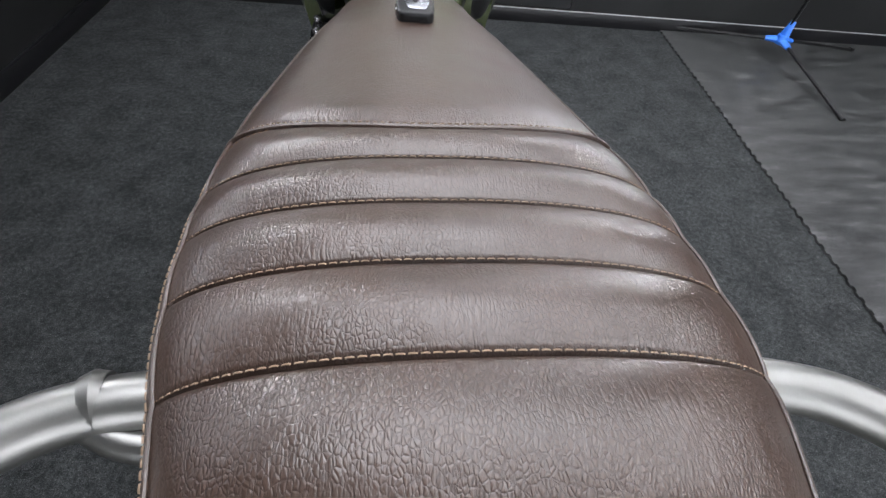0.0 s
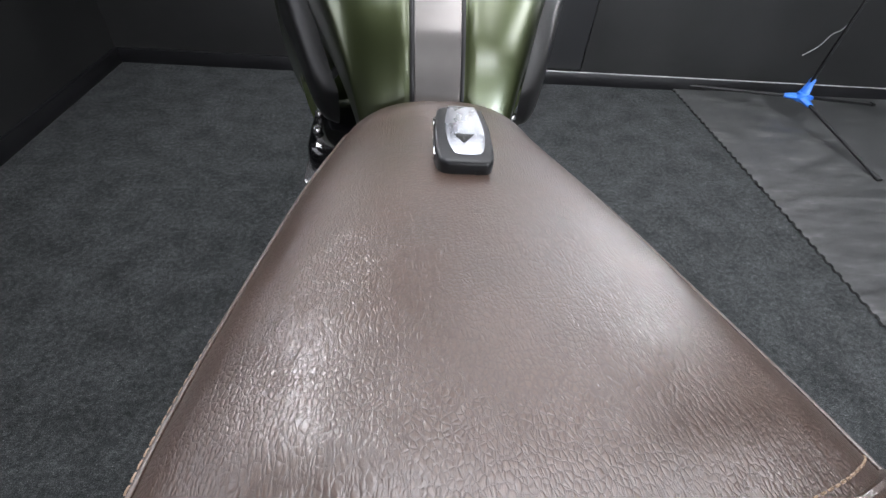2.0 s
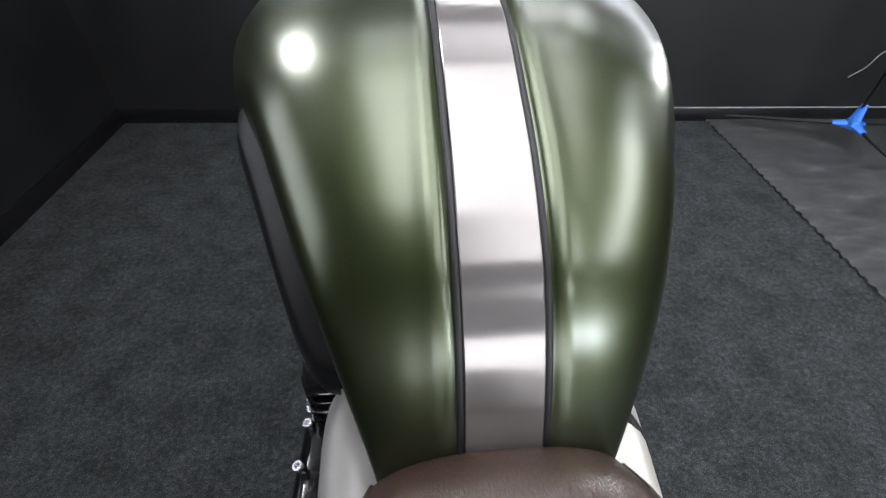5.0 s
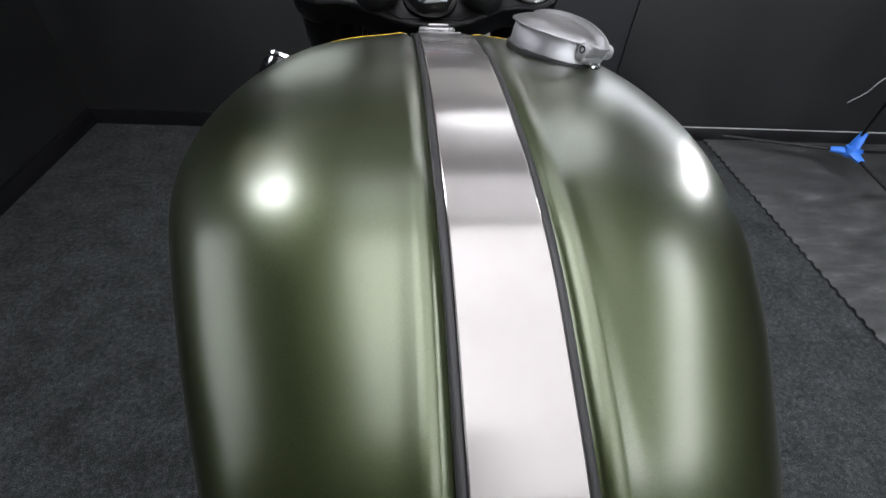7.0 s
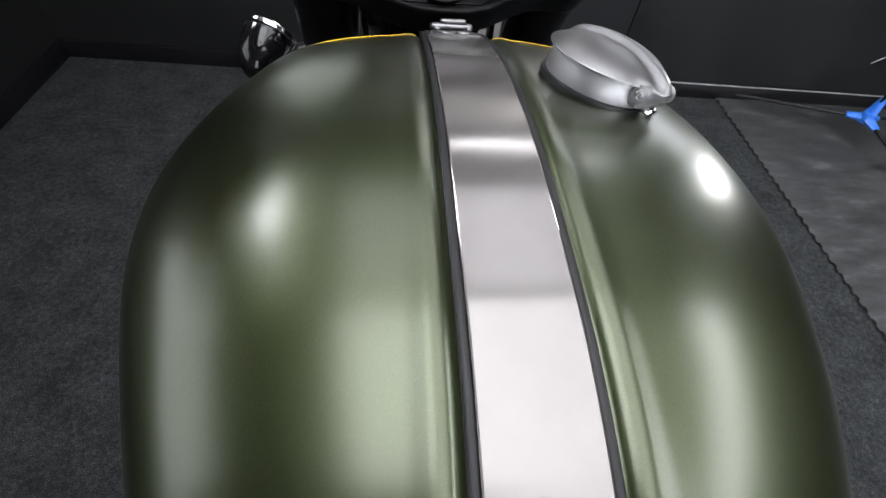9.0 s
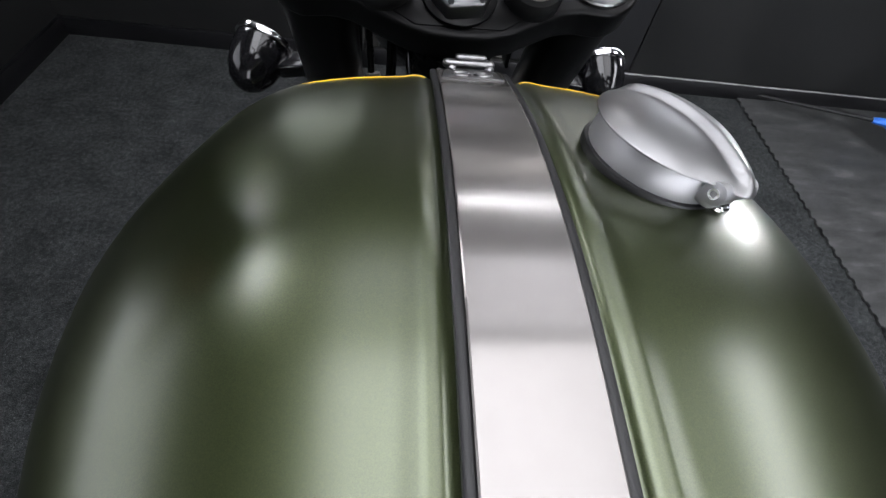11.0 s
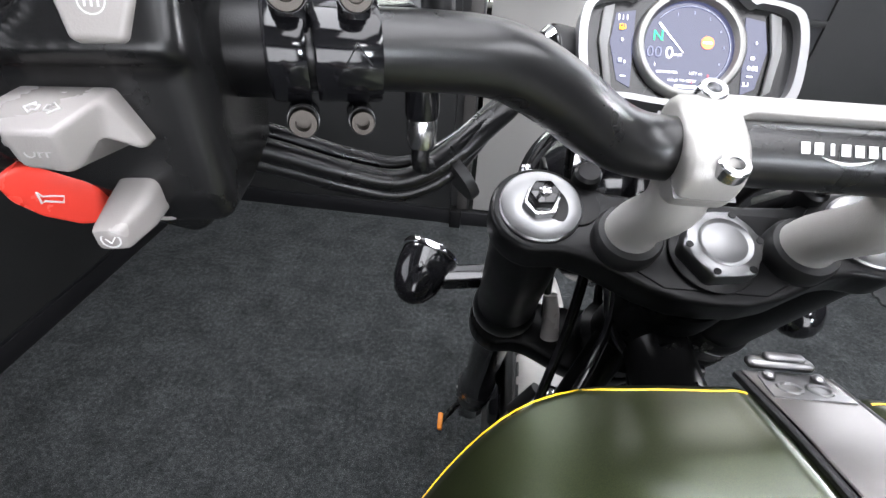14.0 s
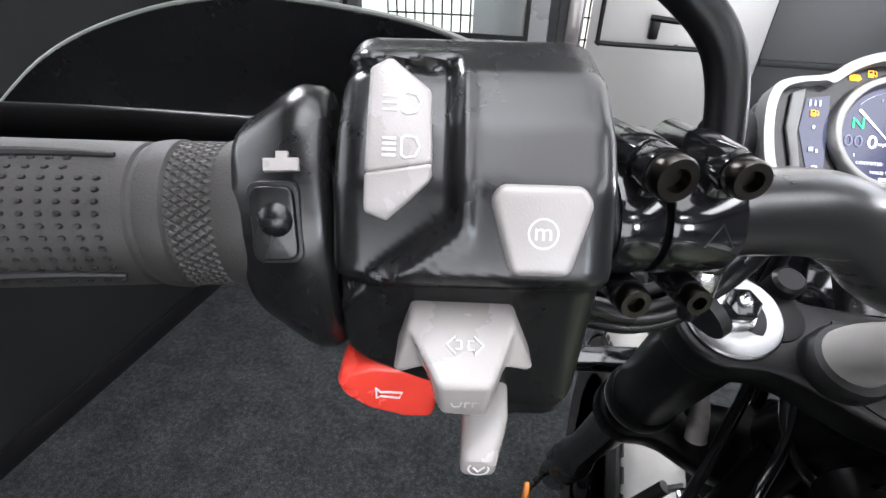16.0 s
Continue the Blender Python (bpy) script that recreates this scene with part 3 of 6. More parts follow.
def curve1(table):
    xs, ys = zip(*table)
    xs, ys = np.array(xs), np.array(ys)
    d = np.gradient(ys, xs)

    def f(x):
        x = min(max(x, xs[0]), xs[-1])
        i = min(np.searchsorted(xs, x, "right") - 1, len(xs) - 2)
        h = xs[i + 1] - xs[i]
        u = (x - xs[i]) / h
        return float((1 + 2 * u) * (1 - u) ** 2 * ys[i] + u * (1 - u) ** 2 * h * d[i] + u * u * (3 - 2 * u) * ys[i + 1] + u * u * (u - 1) * h * d[i + 1])
    return f


# seat
seat_left = curve1([(0.599, 0.08), (0.6987, 0.092), (0.7884, 0.11), (0.8223, 0.12), (0.8482, 0.126), (0.8781, 0.13), (0.9178, 0.1315), (0.9574, 0.131), (1.0164, 0.129), (1.0845, 0.121), (1.1331, 0.113), (1.2005, 0.1), (1.231, 0.0925), (1.2576, 0.085), (1.2802, 0.078), (1.295, 0.072)])
seat_right = curve1([(0.599, 0.108), (0.6987, 0.128), (0.7754, 0.143), (0.8023, 0.15), (0.8372, 0.1545), (0.8681, 0.154), (0.9129, 0.151), (0.9554, 0.147), (1.0145, 0.139), (1.0845, 0.128), (1.1428, 0.116), (1.1809, 0.107), (1.2182, 0.095), (1.2428, 0.088), (1.2753, 0.079), (1.295, 0.073)])
seat_z = curve1([(0.599, 0.95), (0.6987, 0.9483), (0.7983, 0.9447), (0.8781, 0.9409), (0.9277, 0.9376), (0.9673, 0.9325), (1.0262, 0.922), (1.0748, 0.914), (1.1623, 0.9025), (1.2409, 0.8921), (1.2802, 0.8854), (1.295, 0.8755)])
SEAM = 0.961
STITCH = [0.930, 0.895, 0.858, 0.815, 0.764, 0.720, 0.684, 0.638, 0.603]
BOW = curve1([(0.60, 0.0), (0.895, 0.0), (0.930, 0.002), (0.961, 0.033), (1.05, 0.012), (1.14, 0.0), (1.295, 0.0)])
SEAT_D = 0.068


def seat_point(v, th):
    """A point of the seat's cover: v along it (bowed with the seams), th across from -90 to 90 degrees."""
    p = 2.5
    s, c = math.sin(radians(th)), math.cos(radians(th))
    u = math.copysign(abs(s) ** (2 / p), s)
    y = v + BOW(v) * u * u
    w, top = (seat_left if u < 0 else seat_right)(y), seat_z(y)
    z = top - SEAT_D + SEAT_D * max(c, 0) ** (2 / p)
    fade = 1 - abs(u) ** 3.5
    lines = [SEAM] + STITCH
    if v < SEAM:
        for a, b in zip(lines, lines[1:]):
            if b <= v <= a:
                z += 0.0053 * fade * (max(0.0, math.sin(math.pi * (v - b) / (a - b))) ** 1.0) - 0.003 * fade
    else:
        d = (v - SEAM) / 0.016
        z += 0.004 * fade * (1 - math.exp(-d * d)) - 0.003 * fade
    return Vector((w * u, y, z))


ths = [-90 + 180 * i / 60 for i in range(61)]
ys = []
marks = [0.60] + sorted(STITCH)[:] + [SEAM]
for a, b in zip(marks, marks[1:]):
    ys += [a + (b - a) * i / 26 for i in range(26)]
ys += [SEAM + (1.295 - SEAM) * i / 130 for i in range(131)]
rows = []
for yy in ys:
    row = [seat_point(yy, t) for t in ths]
    row = [row[0] + Vector((0.008, 0, -0.035))] + row + [row[-1] + Vector((-0.008, 0, -0.035))]
    rows.append(row)
nose = [Vector((p.x * 0.96, p.y + 0.006, p.z - 0.012)) for p in rows[-1]]
nose2 = [Vector((p.x * 0.9, p.y + 0.007, 0.80)) for p in rows[-1]]
tail = [Vector((p.x, p.y - 0.004, 0.84)) for p in rows[0]]
seat = part("seat", loft([tail] + rows + [nose, nose2]), LEATHER, bike, "brown grained leather seat with ribbed rear and tan stitching", 60)


def stitches(line, length=0.0034, step=0.0043, r=0.00042, lift=0.0005):
    """Short thread dashes laid along a line of points."""
    bm = bmesh.new()
    pts = [Vector(p) for p in line]
    d, nxt = 0.0, 0.0
    for a, b in zip(pts, pts[1:]):
        seg = (b - a).length
        while nxt < d + seg:
            c = a + (b - a) * ((nxt - d) / seg)
            ax = (b - a).normalized()
            sd = ax.cross(Vector((0, 0, 1))).normalized() * r
            up = Vector((0, 0, lift))
            ends = [(c - ax * length / 2, 0.0), (c - ax * length / 4, 1), (c + ax * length / 4, 1), (c + ax * length / 2, 0.0)]
            vs = [(bm.verts.new(p - sd + up * (k * 1.2 - 0.6)), bm.verts.new(p + up * (k * 2 - 0.6)), bm.verts.new(p + sd + up * (k * 1.2 - 0.6))) for p, k in ends]
            for v, w2 in zip(vs, vs[1:]):
                bm.faces.new((v[0], v[1], w2[1], w2[0]))
                bm.faces.new((v[1], v[2], w2[2], w2[1]))
            nxt += step
        d += seg
    return bm


def across(v, lim=78, n=70):
    return [seat_point(v, -lim + 2 * lim * i / (n - 1)) for i in range(n)]


for k in range(6):
    part("stitching", stitches(across(STITCH[k] + 0.0009), length=0.0033, lift=0.00035, r=0.00036), THREAD, seat, "tan stitch line")
part("piping", tube([p + Vector((0, 0, 0.0008)) for p in across(SEAM, 84, 90)], 0.0021, 8), LEATHER, seat)
short_line = [seat_point(0.9445 + 0.0155 * (i / 17) ** 0.7, -78 + 42 * i / 17) for i in range(18)]
part("stitching", stitches(short_line, length=0.0033, lift=0.0005, r=0.00038), THREAD, seat, "short tan stitch line")
part("stitching", stitches(across(SEAM + 0.005, 82, 90), lift=0.0007, r=0.00042), THREAD, seat, "tan stitch line")
for sgn in (-1, 1):
    flank = [Vector((sgn * ((seat_left if sgn < 0 else seat_right)(yy) + 0.0018), yy, seat_z(yy) - SEAT_D + 0.012)) for yy in ys[::3]]
    edge_line = [seat_point(yy, sgn * 61) + Vector((sgn * 0.0006, 0, 0.0004)) for yy in ys[::3]]
    thread_line = [seat_point(yy, sgn * 67) + Vector((sgn * 0.0008, 0, 0.0002)) for yy in ys[::3]]
    part("piping", tube(edge_line, 0.0011, 8), LEATHER, seat)
    part("stitching", stitches(thread_line, lift=0.0003, r=0.0004), THREAD, seat, "tan stitch line")
    part("skirt", loft([[p + Vector((0, 0, -0.001)) for p in flank], [p + Vector((sgn * 0.003, 0, -0.016)) for p in flank], [p + Vector((-sgn * 0.004, 0, -0.035)) for p in flank]]), LEATHER, seat)

# tank
tank_top = curve1([(1.285, 0.8437), (1.301, 0.8852), (1.315, 0.9134), (1.333, 0.9388), (1.363, 0.966), (1.39, 0.9829), (1.42, 0.9969), (1.45, 1.0096), (1.49, 1.0202), (1.53, 1.0247), (1.58, 1.0275), (1.62, 1.0257), (1.66, 1.0204), (1.7, 1.0107), (1.735, 0.9995)])
tank_w = curve1([(0.0, 0.0581), (0.15, 0.0887), (0.3, 0.1126), (0.45, 0.1341), (0.6, 0.1555), (0.75, 0.1734), (0.88, 0.1872), (1.0, 0.1936)])
tank_h = curve1([(0.0, 0.03), (0.15, 0.0336), (0.3, 0.0457), (0.45, 0.062), (0.6, 0.0816), (0.75, 0.1049), (0.88, 0.1316), (1.0, 0.1618)])
tank_n = curve1([(0.0, 1.95), (0.5, 2.6), (1.0, 2.6)])
Y0, YF = 1.288, 1.7233


def front_y(x):
    return YF - 0.067 * (max(abs(x) - 0.0846, 0) / 0.1) ** 2


def tank_ridge(x):
    a = abs(x)
    return -0.0022 * (1 / (1 + math.exp((a - 0.0245) / 0.0008))) + 0.0010 * math.exp(-((a - 0.031) / 0.0045) ** 2)


CENTRE = [0, 0.006, 0.012, 0.018, 0.0215, 0.0235, 0.0245, 0.0255, 0.027, 0.029, 0.031, 0.033, 0.036, 0.040]


def tank_row(s):
    """One outline round the tank at s, from its tail (0) to its brow (1)."""
    w, h = tank_w(s), tank_h(s)
    top = tank_top(Y0 + s * (YF - Y0))
    zc, n = top - h, tank_n(s)
    half = [(x, zc + h * (1 - (x / w) ** n) ** (1 / n) + tank_ridge(x)) for x in CENTRE]
    a0 = math.asin((0.040 / w) ** (n / 2))
    for i in range(1, 27):
        a = a0 + (math.pi / 2 - a0) * i / 26
        half.append((w * math.sin(a) ** (2 / n), zc + h * max(math.cos(a), 0) ** (2 / n)))
    low = zc - (0.05 + 0.10 * s)
    for i in range(1, 9):
        u = i / 8
        half.append((w * (1 - 0.10 * u * u), zc + (low - zc) * u))
    half.append((w * 0.6, low - 0.012))
    ring = [(-x, z) for x, z in reversed(half[1:])] + half
    return [Vector((x, Y0 + s * (front_y(x) - Y0), z)) for x, z in ring]


ss = [i / 90 for i in range(91)]
trows = [tank_row(s) for s in ss]
brow = trows[-1]
lipped = [[Vector((p.x * k, p.y + d, p.z - q)) for p in brow] for k, d, q in ((0.998, 0.004, 0.0012), (0.99, 0.0075, 0.005), (0.975, 0.0075, 0.012), (0.95, 0.004, 0.03), (0.9, -0.01, 0.06))]
tank = part("fuel_tank", loft(trows + lipped, True, True), PAINT, bike, "green metallic painted fuel tank, satin reflections", 50)



def on_lip(p):
    """The pinstripe's line: along the brow, slipping over its front lip towards the flanks."""
    k = min(1.0, max(0.0, (abs(p.x) - 0.07) / 0.06))
    k = k * k * (3 - 2 * k)
    return Vector((p.x * (1 - 0.008 * k), p.y + 0.0014 + 0.0066 * k, p.z - 0.0006 - 0.0034 * k))


yl = [on_lip(p) for p in brow if 0.0245 < abs(p.x) < 0.176 and p.z > 0.90]
left_y = [p for p in yl if p.x < 0]
right_y = [p for p in yl if p.x > 0]
for line in (left_y, right_y):
    part("pinstripe", loft([[p + Vector((0, -0.0003, 0.0004)) for p in line], [p + Vector((0, 0.0002, 0.0006)) for p in line], [p + Vector((0, 0.0009, 0.0002)) for p in line]]), YELLOW, tank, "yellow painted line")


nose = [p for p in brow if abs(p.x) < 0.18 and p.z > 0.89]
part("tank_nose", loft([[p + Vector((0, dy, dz)) for p in nose] for dy, dz in ((-0.002, -0.003), (0.004, -0.0050), (0.009, -0.0100), (0.013, -0.018), (0.015, -0.030), (0.014, -0.050))]), PAINT, tank, "", 70)


def strap_rows(x0, x1, lift, thick, a=1.290, b=1.741, n=120):
    rows = []
    for i in range(n + 1):
        yy = a + (b - a) * i / n
        e = 0.002
        tz = tank_top(min(yy, 1.7345)) - max(yy - 1.7345, 0) * 0.35
        slope = (tank_top(min(yy + e, 1.7345)) - tank_top(min(yy - e, 1.7345 - e))) / (2 * e)
        nv = Vector((0, -slope, 1)).normalized()
        c = Vector((0, yy, tz))
        rows.append([c + Vector((x0, 0, 0)) + nv * (lift - thick), c + Vector((x0, 0, 0)) + nv * (lift - 0.0004), c + Vector((x0 + 0.0006, 0, 0)) + nv * lift,
                     c + Vector(((x0 + x1) / 2, 0, 0)) + nv * (lift + 0.0001), c + Vector((x1 - 0.0006, 0, 0)) + nv * lift, c + Vector((x1, 0, 0)) + nv * (lift - 0.0004), c + Vector((x1, 0, 0)) + nv * (lift - thick)])
    return loft(rows, True, True)


strap = part("tank_strap", strap_rows(-0.0187, 0.0187, 0.0012, 0.0022), BRUSHED, bike, "brushed stainless steel strap along the tank", 30)
part("rubber_edge", strap_rows(-0.0222, -0.0188, 0.0004, 0.003), RUBBER, strap)
part("rubber_edge", strap_rows(0.0188, 0.0222, 0.0004, 0.003), RUBBER, strap)
# embossed rings on the end of the strap
for rx in (-0.0062, 0.0062):
    rm = frame_at((rx, 1.7290, 1.0035), (0, 0.36, 1), (1, 0, 0))
    part("embossed_ring", tube([rm @ Vector((0.0046 * math.cos(a), 0.0038 * math.sin(a), 0)) for a in (2 * math.pi * i / 28 for i in range(29))], 0.0009, 8), LID, strap)
# strap buckle in front
bz = 1.002
buckle = part("buckle", join(rbox((0.030, 0.007, 0.005), frame_at((0, 1.7465, bz - 0.003), (0, 0.3, 1)), 0.0025, 3), rbox((0.018, 0.005, 0.003), frame_at((0.001, 1.7475, bz + 0.0005), (0, 0.3, 1)), 0.0018, 3),
                             slab([(-0.017, -0.012), (0.017, -0.012), (0.0145, 0.004), (0.011, 0.009), (-0.011, 0.009), (-0.0145, 0.004)], 0, 0.0014, frame_at((0, 1.733, 1.0005), (0, 0.36, 1)), 0.0004)), LID, strap, "polished buckle plate")
for bx in (-0.0105, 0.0105):
    part("rivet", lathe([(0.0026, 0), (0.0026, 0.001), (0.0016, 0.0022), (0, 0.0025)], frame_at((bx, 1.7365, 1.0015), (0, 0.36, 1)), 14), LID, strap)

# knee pads
pad_top = curve1([(0.16, 0.856), (0.35, 0.907), (0.62, 0.944)])
for sgn in (-1, 1):
    prow = []
    for i in range(41):
        s = 0.16 + 0.46 * i / 40
        end = max(0.0, 1 - abs(2 * i / 40 - 1) ** 5) ** 0.5
        w, h = tank_w(s), tank_h(s)
        zc = tank_top(Y0 + s * (YF - Y0)) - h
        yy = Y0 + s * (front_y(w) - Y0)
        hi = pad_top(s)
        lo = hi - (0.045 + 0.075 * s) * (0.35 + 0.65 * end)
        row = []
        for j in range(13):
            v = j / 12
            bulge = (1 - abs(2 * v - 1) ** 4) ** 0.5 * end
            row.append(Vector((sgn * (w - 0.004 + 0.019 * bulge), yy, lo + (hi - lo) * v)))
        prow.append(row)
    part("knee_pad", loft(prow), PAD, tank, "moulded black rubber knee pad", 60)

# filler cap
CAPM = frame_at((0.0686, 1.6492, 1.0196), (0.188, 0.118, 1), (0.42, -0.9, 0)) @ Matrix.Scale(0.875, 4)  # x towards the hinge
cap = part("filler_cap", lathe([(0.0335, -0.016), (0.0335, 0.001), (0.0336, 0.002), (0.0334, 0.0125), (0.032, 0.0145), (0, 0.0145)], CAPM, 48), CAPBODY, tank, "brushed alloy flip-top filler cap")
def lid_point(x, yv, k=1.0):
    """A flush round lid that draws out into a tail over the hinge."""
    tail = 0.0095 * max(0.0, x) ** 4 * math.exp(-(abs(yv - 0.10) / 0.34) ** 4)
    return Vector(((0.0366 * x + tail) * k, 0.0356 * yv * k, -0.0040))


lid_rows = []
for j in range(33):
    r = max(j / 32, 0.004)
    row = []
    for i in range(96):
        a = 2 * math.pi * i / 96
        x, yv = math.cos(a) * r, math.sin(a) * r
        c = -0.06 + 0.25 * (1 - x * x)
        e = math.sqrt(max(1e-4, 1 - x * x)) + 0.04
        h = 0.0062 * (1 - r ** 2.4)
        if yv > c - 0.03:
            k = min(1.0, max(0.0, yv - c) / max(0.12, e - c))
            h += 0.0040 * smooth01((yv - c + 0.03) / 0.13) * (1 - k ** 2.6)
        row.append(CAPM @ (lid_point(x, yv) + Vector((0, 0, 0.0195 + 0.0012 * math.sqrt(max(0.0, 1 - r ** 4)) + h * (1 - r ** 24)))))
    lid_rows.append(row)
rim = [[CAPM @ (lid_point(math.cos(2 * math.pi * i / 96), math.sin(2 * math.pi * i / 96), k) + Vector((0, 0, h))) for i in range(96)] for k, h in ((1.008, 0.0192), (1.008, 0.0186), (0.97, 0.0184))]
part("lid", loft(lid_rows + rim, True, True), LID, cap, "satin domed lid with a raised ridge", 75)
hinge_c = CAPM @ Vector((0.0378, 0.001, 0.0118))
hx = (CAPM.to_3x3() @ Vector((0, 1, 0))).normalized()
part("hinge", tube([hinge_c - hx * 0.011, hinge_c - hx * 0.0108, hinge_c - hx * 0.0055, hinge_c - hx * 0.0054, hinge_c + hx * 0.0054, hinge_c + hx * 0.0055, hinge_c + hx * 0.012], [0.0038, 0.0044, 0.0044, 0.0039, 0.0039, 0.0044, 0.0044], 24), CAPBODY, cap)
bolt_parts(hinge_c - hx * 0.0104, -hx, 0.0024, 0.0012, CHROME, cap, "hinge_screw")
part("hinge_lug", rbox((0.012, 0.020, 0.010), frame_at(CAPM @ Vector((0.0330, 0.001, 0.0085)), CAPM.to_3x3() @ Vector((0, 0, 1)), CAPM.to_3x3() @ Vector((1, 0, 0))), 0.003, 3), CAPBODY, cap)
part("base_ring", lathe([(0.0330, -0.0050), (0.0346, -0.0050), (0.0349, -0.0036), (0.0346, -0.0022), (0.0330, -0.0018)], CAPM, 64), CHROME, cap, "bright ring round the foot of the cap")
part("seal_ring", lathe([(0.0330, -0.004), (0.0354, -0.004), (0.0358, -0.0012), (0.0352, 0.0002), (0.0335, 0.0006)], CAPM, 48), RUBBER, cap)
part("drain_clip", tube(crom([CAPM @ Vector(p) for p in ((0.034, 0.000, 0.002), (0.0395, 0.003, 0.0015), (0.0395, 0.009, 0.0015), (0.034, 0.013, 0.002))], 14), 0.0014, 8), CHROME, cap)

# top yoke, stem nut and fork legs
AX = Vector((0, 0.439, -0.898)).normalized()
UPN = -AX
YOKE = frame_at((0, 1.835, 1.001), UPN, (1, 0, 0))
right_side = [(0.0, -0.038), (0.02, -0.0367), (0.04, -0.0305), (0.058, -0.021), (0.074, -0.013), (0.088, -0.010)] + arc(0.102, 0.020, 0.0325, -80, 110, 14) + [(0.078, 0.044), (0.060, 0.036), (0.03, 0.034), (0.0, 0.034)]
outline = right_side + [(-x, yv) for x, yv in reversed(right_side[1:-1])]
yoke = part("top_yoke", slab(outline, -0.027, 0.0, YOKE, 0.004, 3), SATIN, bike, "satin black cast top yoke", 45)
part("raised_web", slab([(-0.03, -0.030), (0.03, -0.030), (0.058, -0.012), (0.05, 0.026), (-0.05, 0.026), (-0.058, -0.012)], -0.002, 0.0012, YOKE, 0.0010), SATIN, yoke)
STEM = YOKE @ Matrix.Translation((0, -0.006, 0.004))
part("stem_nut", slab(hexagon(0.0245, 8), 0.0, 0.014, STEM, 0.0025, 3), ALU, yoke, "machined six-sided alloy stem nut")
part("stem_cap", lathe([(0.021, 0.0135), (0.0165, 0.0145), (0.0155, 0.0152), (0.012, 0.0135), (0.006, 0.0140), (0, 0.0143)], STEM, 40), ALU, yoke)
for k in range(6):
    a = radians(8 + 60 * k)
    part("pin_hole", lathe([(0.0022, 0), (0.0022, 0.0006), (0, 0.0006)], STEM @ Matrix.Translation((0.0205 * math.cos(a), 0.0205 * math.sin(a), 0.0138)), 10), SATIN, yoke)
part("stem_washer", lathe([(0.0262, -0.001), (0.0262, 0.001), (0.0255, 0.0015), (0, 0.0015)], STEM, 36), SATIN, yoke)

FORK_TOPS = []
for sgn in (-1, 1):
    FM = YOKE @ Matrix.Translation((sgn * 0.102, 0.020, 0))
    FORK_TOPS.append(FM)
    leg = part("fork_leg", lathe([(0.027, -0.03), (0.0275, -0.034), (0.0275, -0.175), (0.027, -0.176)], FM, 36), SATIN, bike, "black upper fork tube")
    part("fork_cap", lathe([(0.0265, -0.006), (0.0265, 0.0025), (0.0255, 0.0035), (0.0245, 0.0030), (0.0150, 0.0010), (0.0135, 0.0015), (0, 0.0015)], FM, 48), ALU, leg, "turned bare alloy fork cap")
    part("cap_nut", slab(hexagon(0.0125, 12), 0.001, 0.0075, FM @ Matrix.Translation((0.0, 0.001, 0)), 0.001), STEEL, leg)
    part("adjuster", join(slab(hexagon(0.0098, 5), 0.007, 0.0165, FM @ Matrix.Translation((0.0, 0.001, 0)), 0.001)), GLOSS, leg, "black hexagon adjuster")
    part("adjuster_screw", lathe([(0.0038, 0.016), (0.0036, 0.0185), (0.0020, 0.0195), (0, 0.0195)], FM @ Matrix.Translation((0, 0.001, 0)), 16), STEEL, leg)
    part("clamp_ring", lathe([(0.0274, -0.166), (0.0300, -0.170), (0.0310, -0.176), (0.0310, -0.182), (0.029, -0.184), (0.0225, -0.185)], FM, 36), SATIN, leg)
    # grey band paints the gloss reflection along the ring's lip
    part("ring_edge_glint", lathe([(0.0306, -0.1812), (0.0314, -0.1816), (0.0314, -0.1824), (0.0306, -0.183)], FM, 36), DOORPAINT, leg)
    part("lower_tube", lathe([(0.0222, -0.183), (0.0222, -0.50), (0.028, -0.53), (0.030, -0.54), (0.030, -0.78), (0.026, -0.79)], FM, 32), GLOSS, leg)
    guard = part("fork_guard", lathe([(0.0302, -0.54), (0.0325, -0.56), (0.0325, -0.66), (0.0302, -0.67)], FM, 24), PLASTIC, leg)
    rp = Vector((sgn * 0.160, 2.122, 0.345))
    part("reflector", rbox((0.070, 0.030, 0.010), frame_at(rp, (sgn, 0, 0), AX), 0.003), AMBER, leg, "amber reflector")
    part("reflector_arm", tube([rp, FM @ Vector((sgn * 0.020, 0.0, -0.745))], 0.006, 10), PLASTIC, leg)
    part("yoke_ear", slab(rounded(0.040, 0.030, 0.0148, 8), -0.014, 0.0016, FM @ Matrix.Translation((-sgn * 0.018, 0.004, 0)) @ Matrix.Rotation(radians(12 * sgn), 4, "Z"), 0.0030, 3), SATIN, yoke)
    part("pinch_bolt_boss", lathe([(0.009, 0), (0.009, 0.02), (0.007, 0.022), (0, 0.022)], frame_at(FM @ Vector((-sgn * 0.030, 0.024, -0.012)), UPN), 18), SATIN, yoke)
    bolt_parts(FM @ Vector((sgn * 0.006, 0.036, -0.014)), (sgn * 0.2, 1, 0.6), 0.005, 0.006, STEEL, yoke, "pinch_bolt")

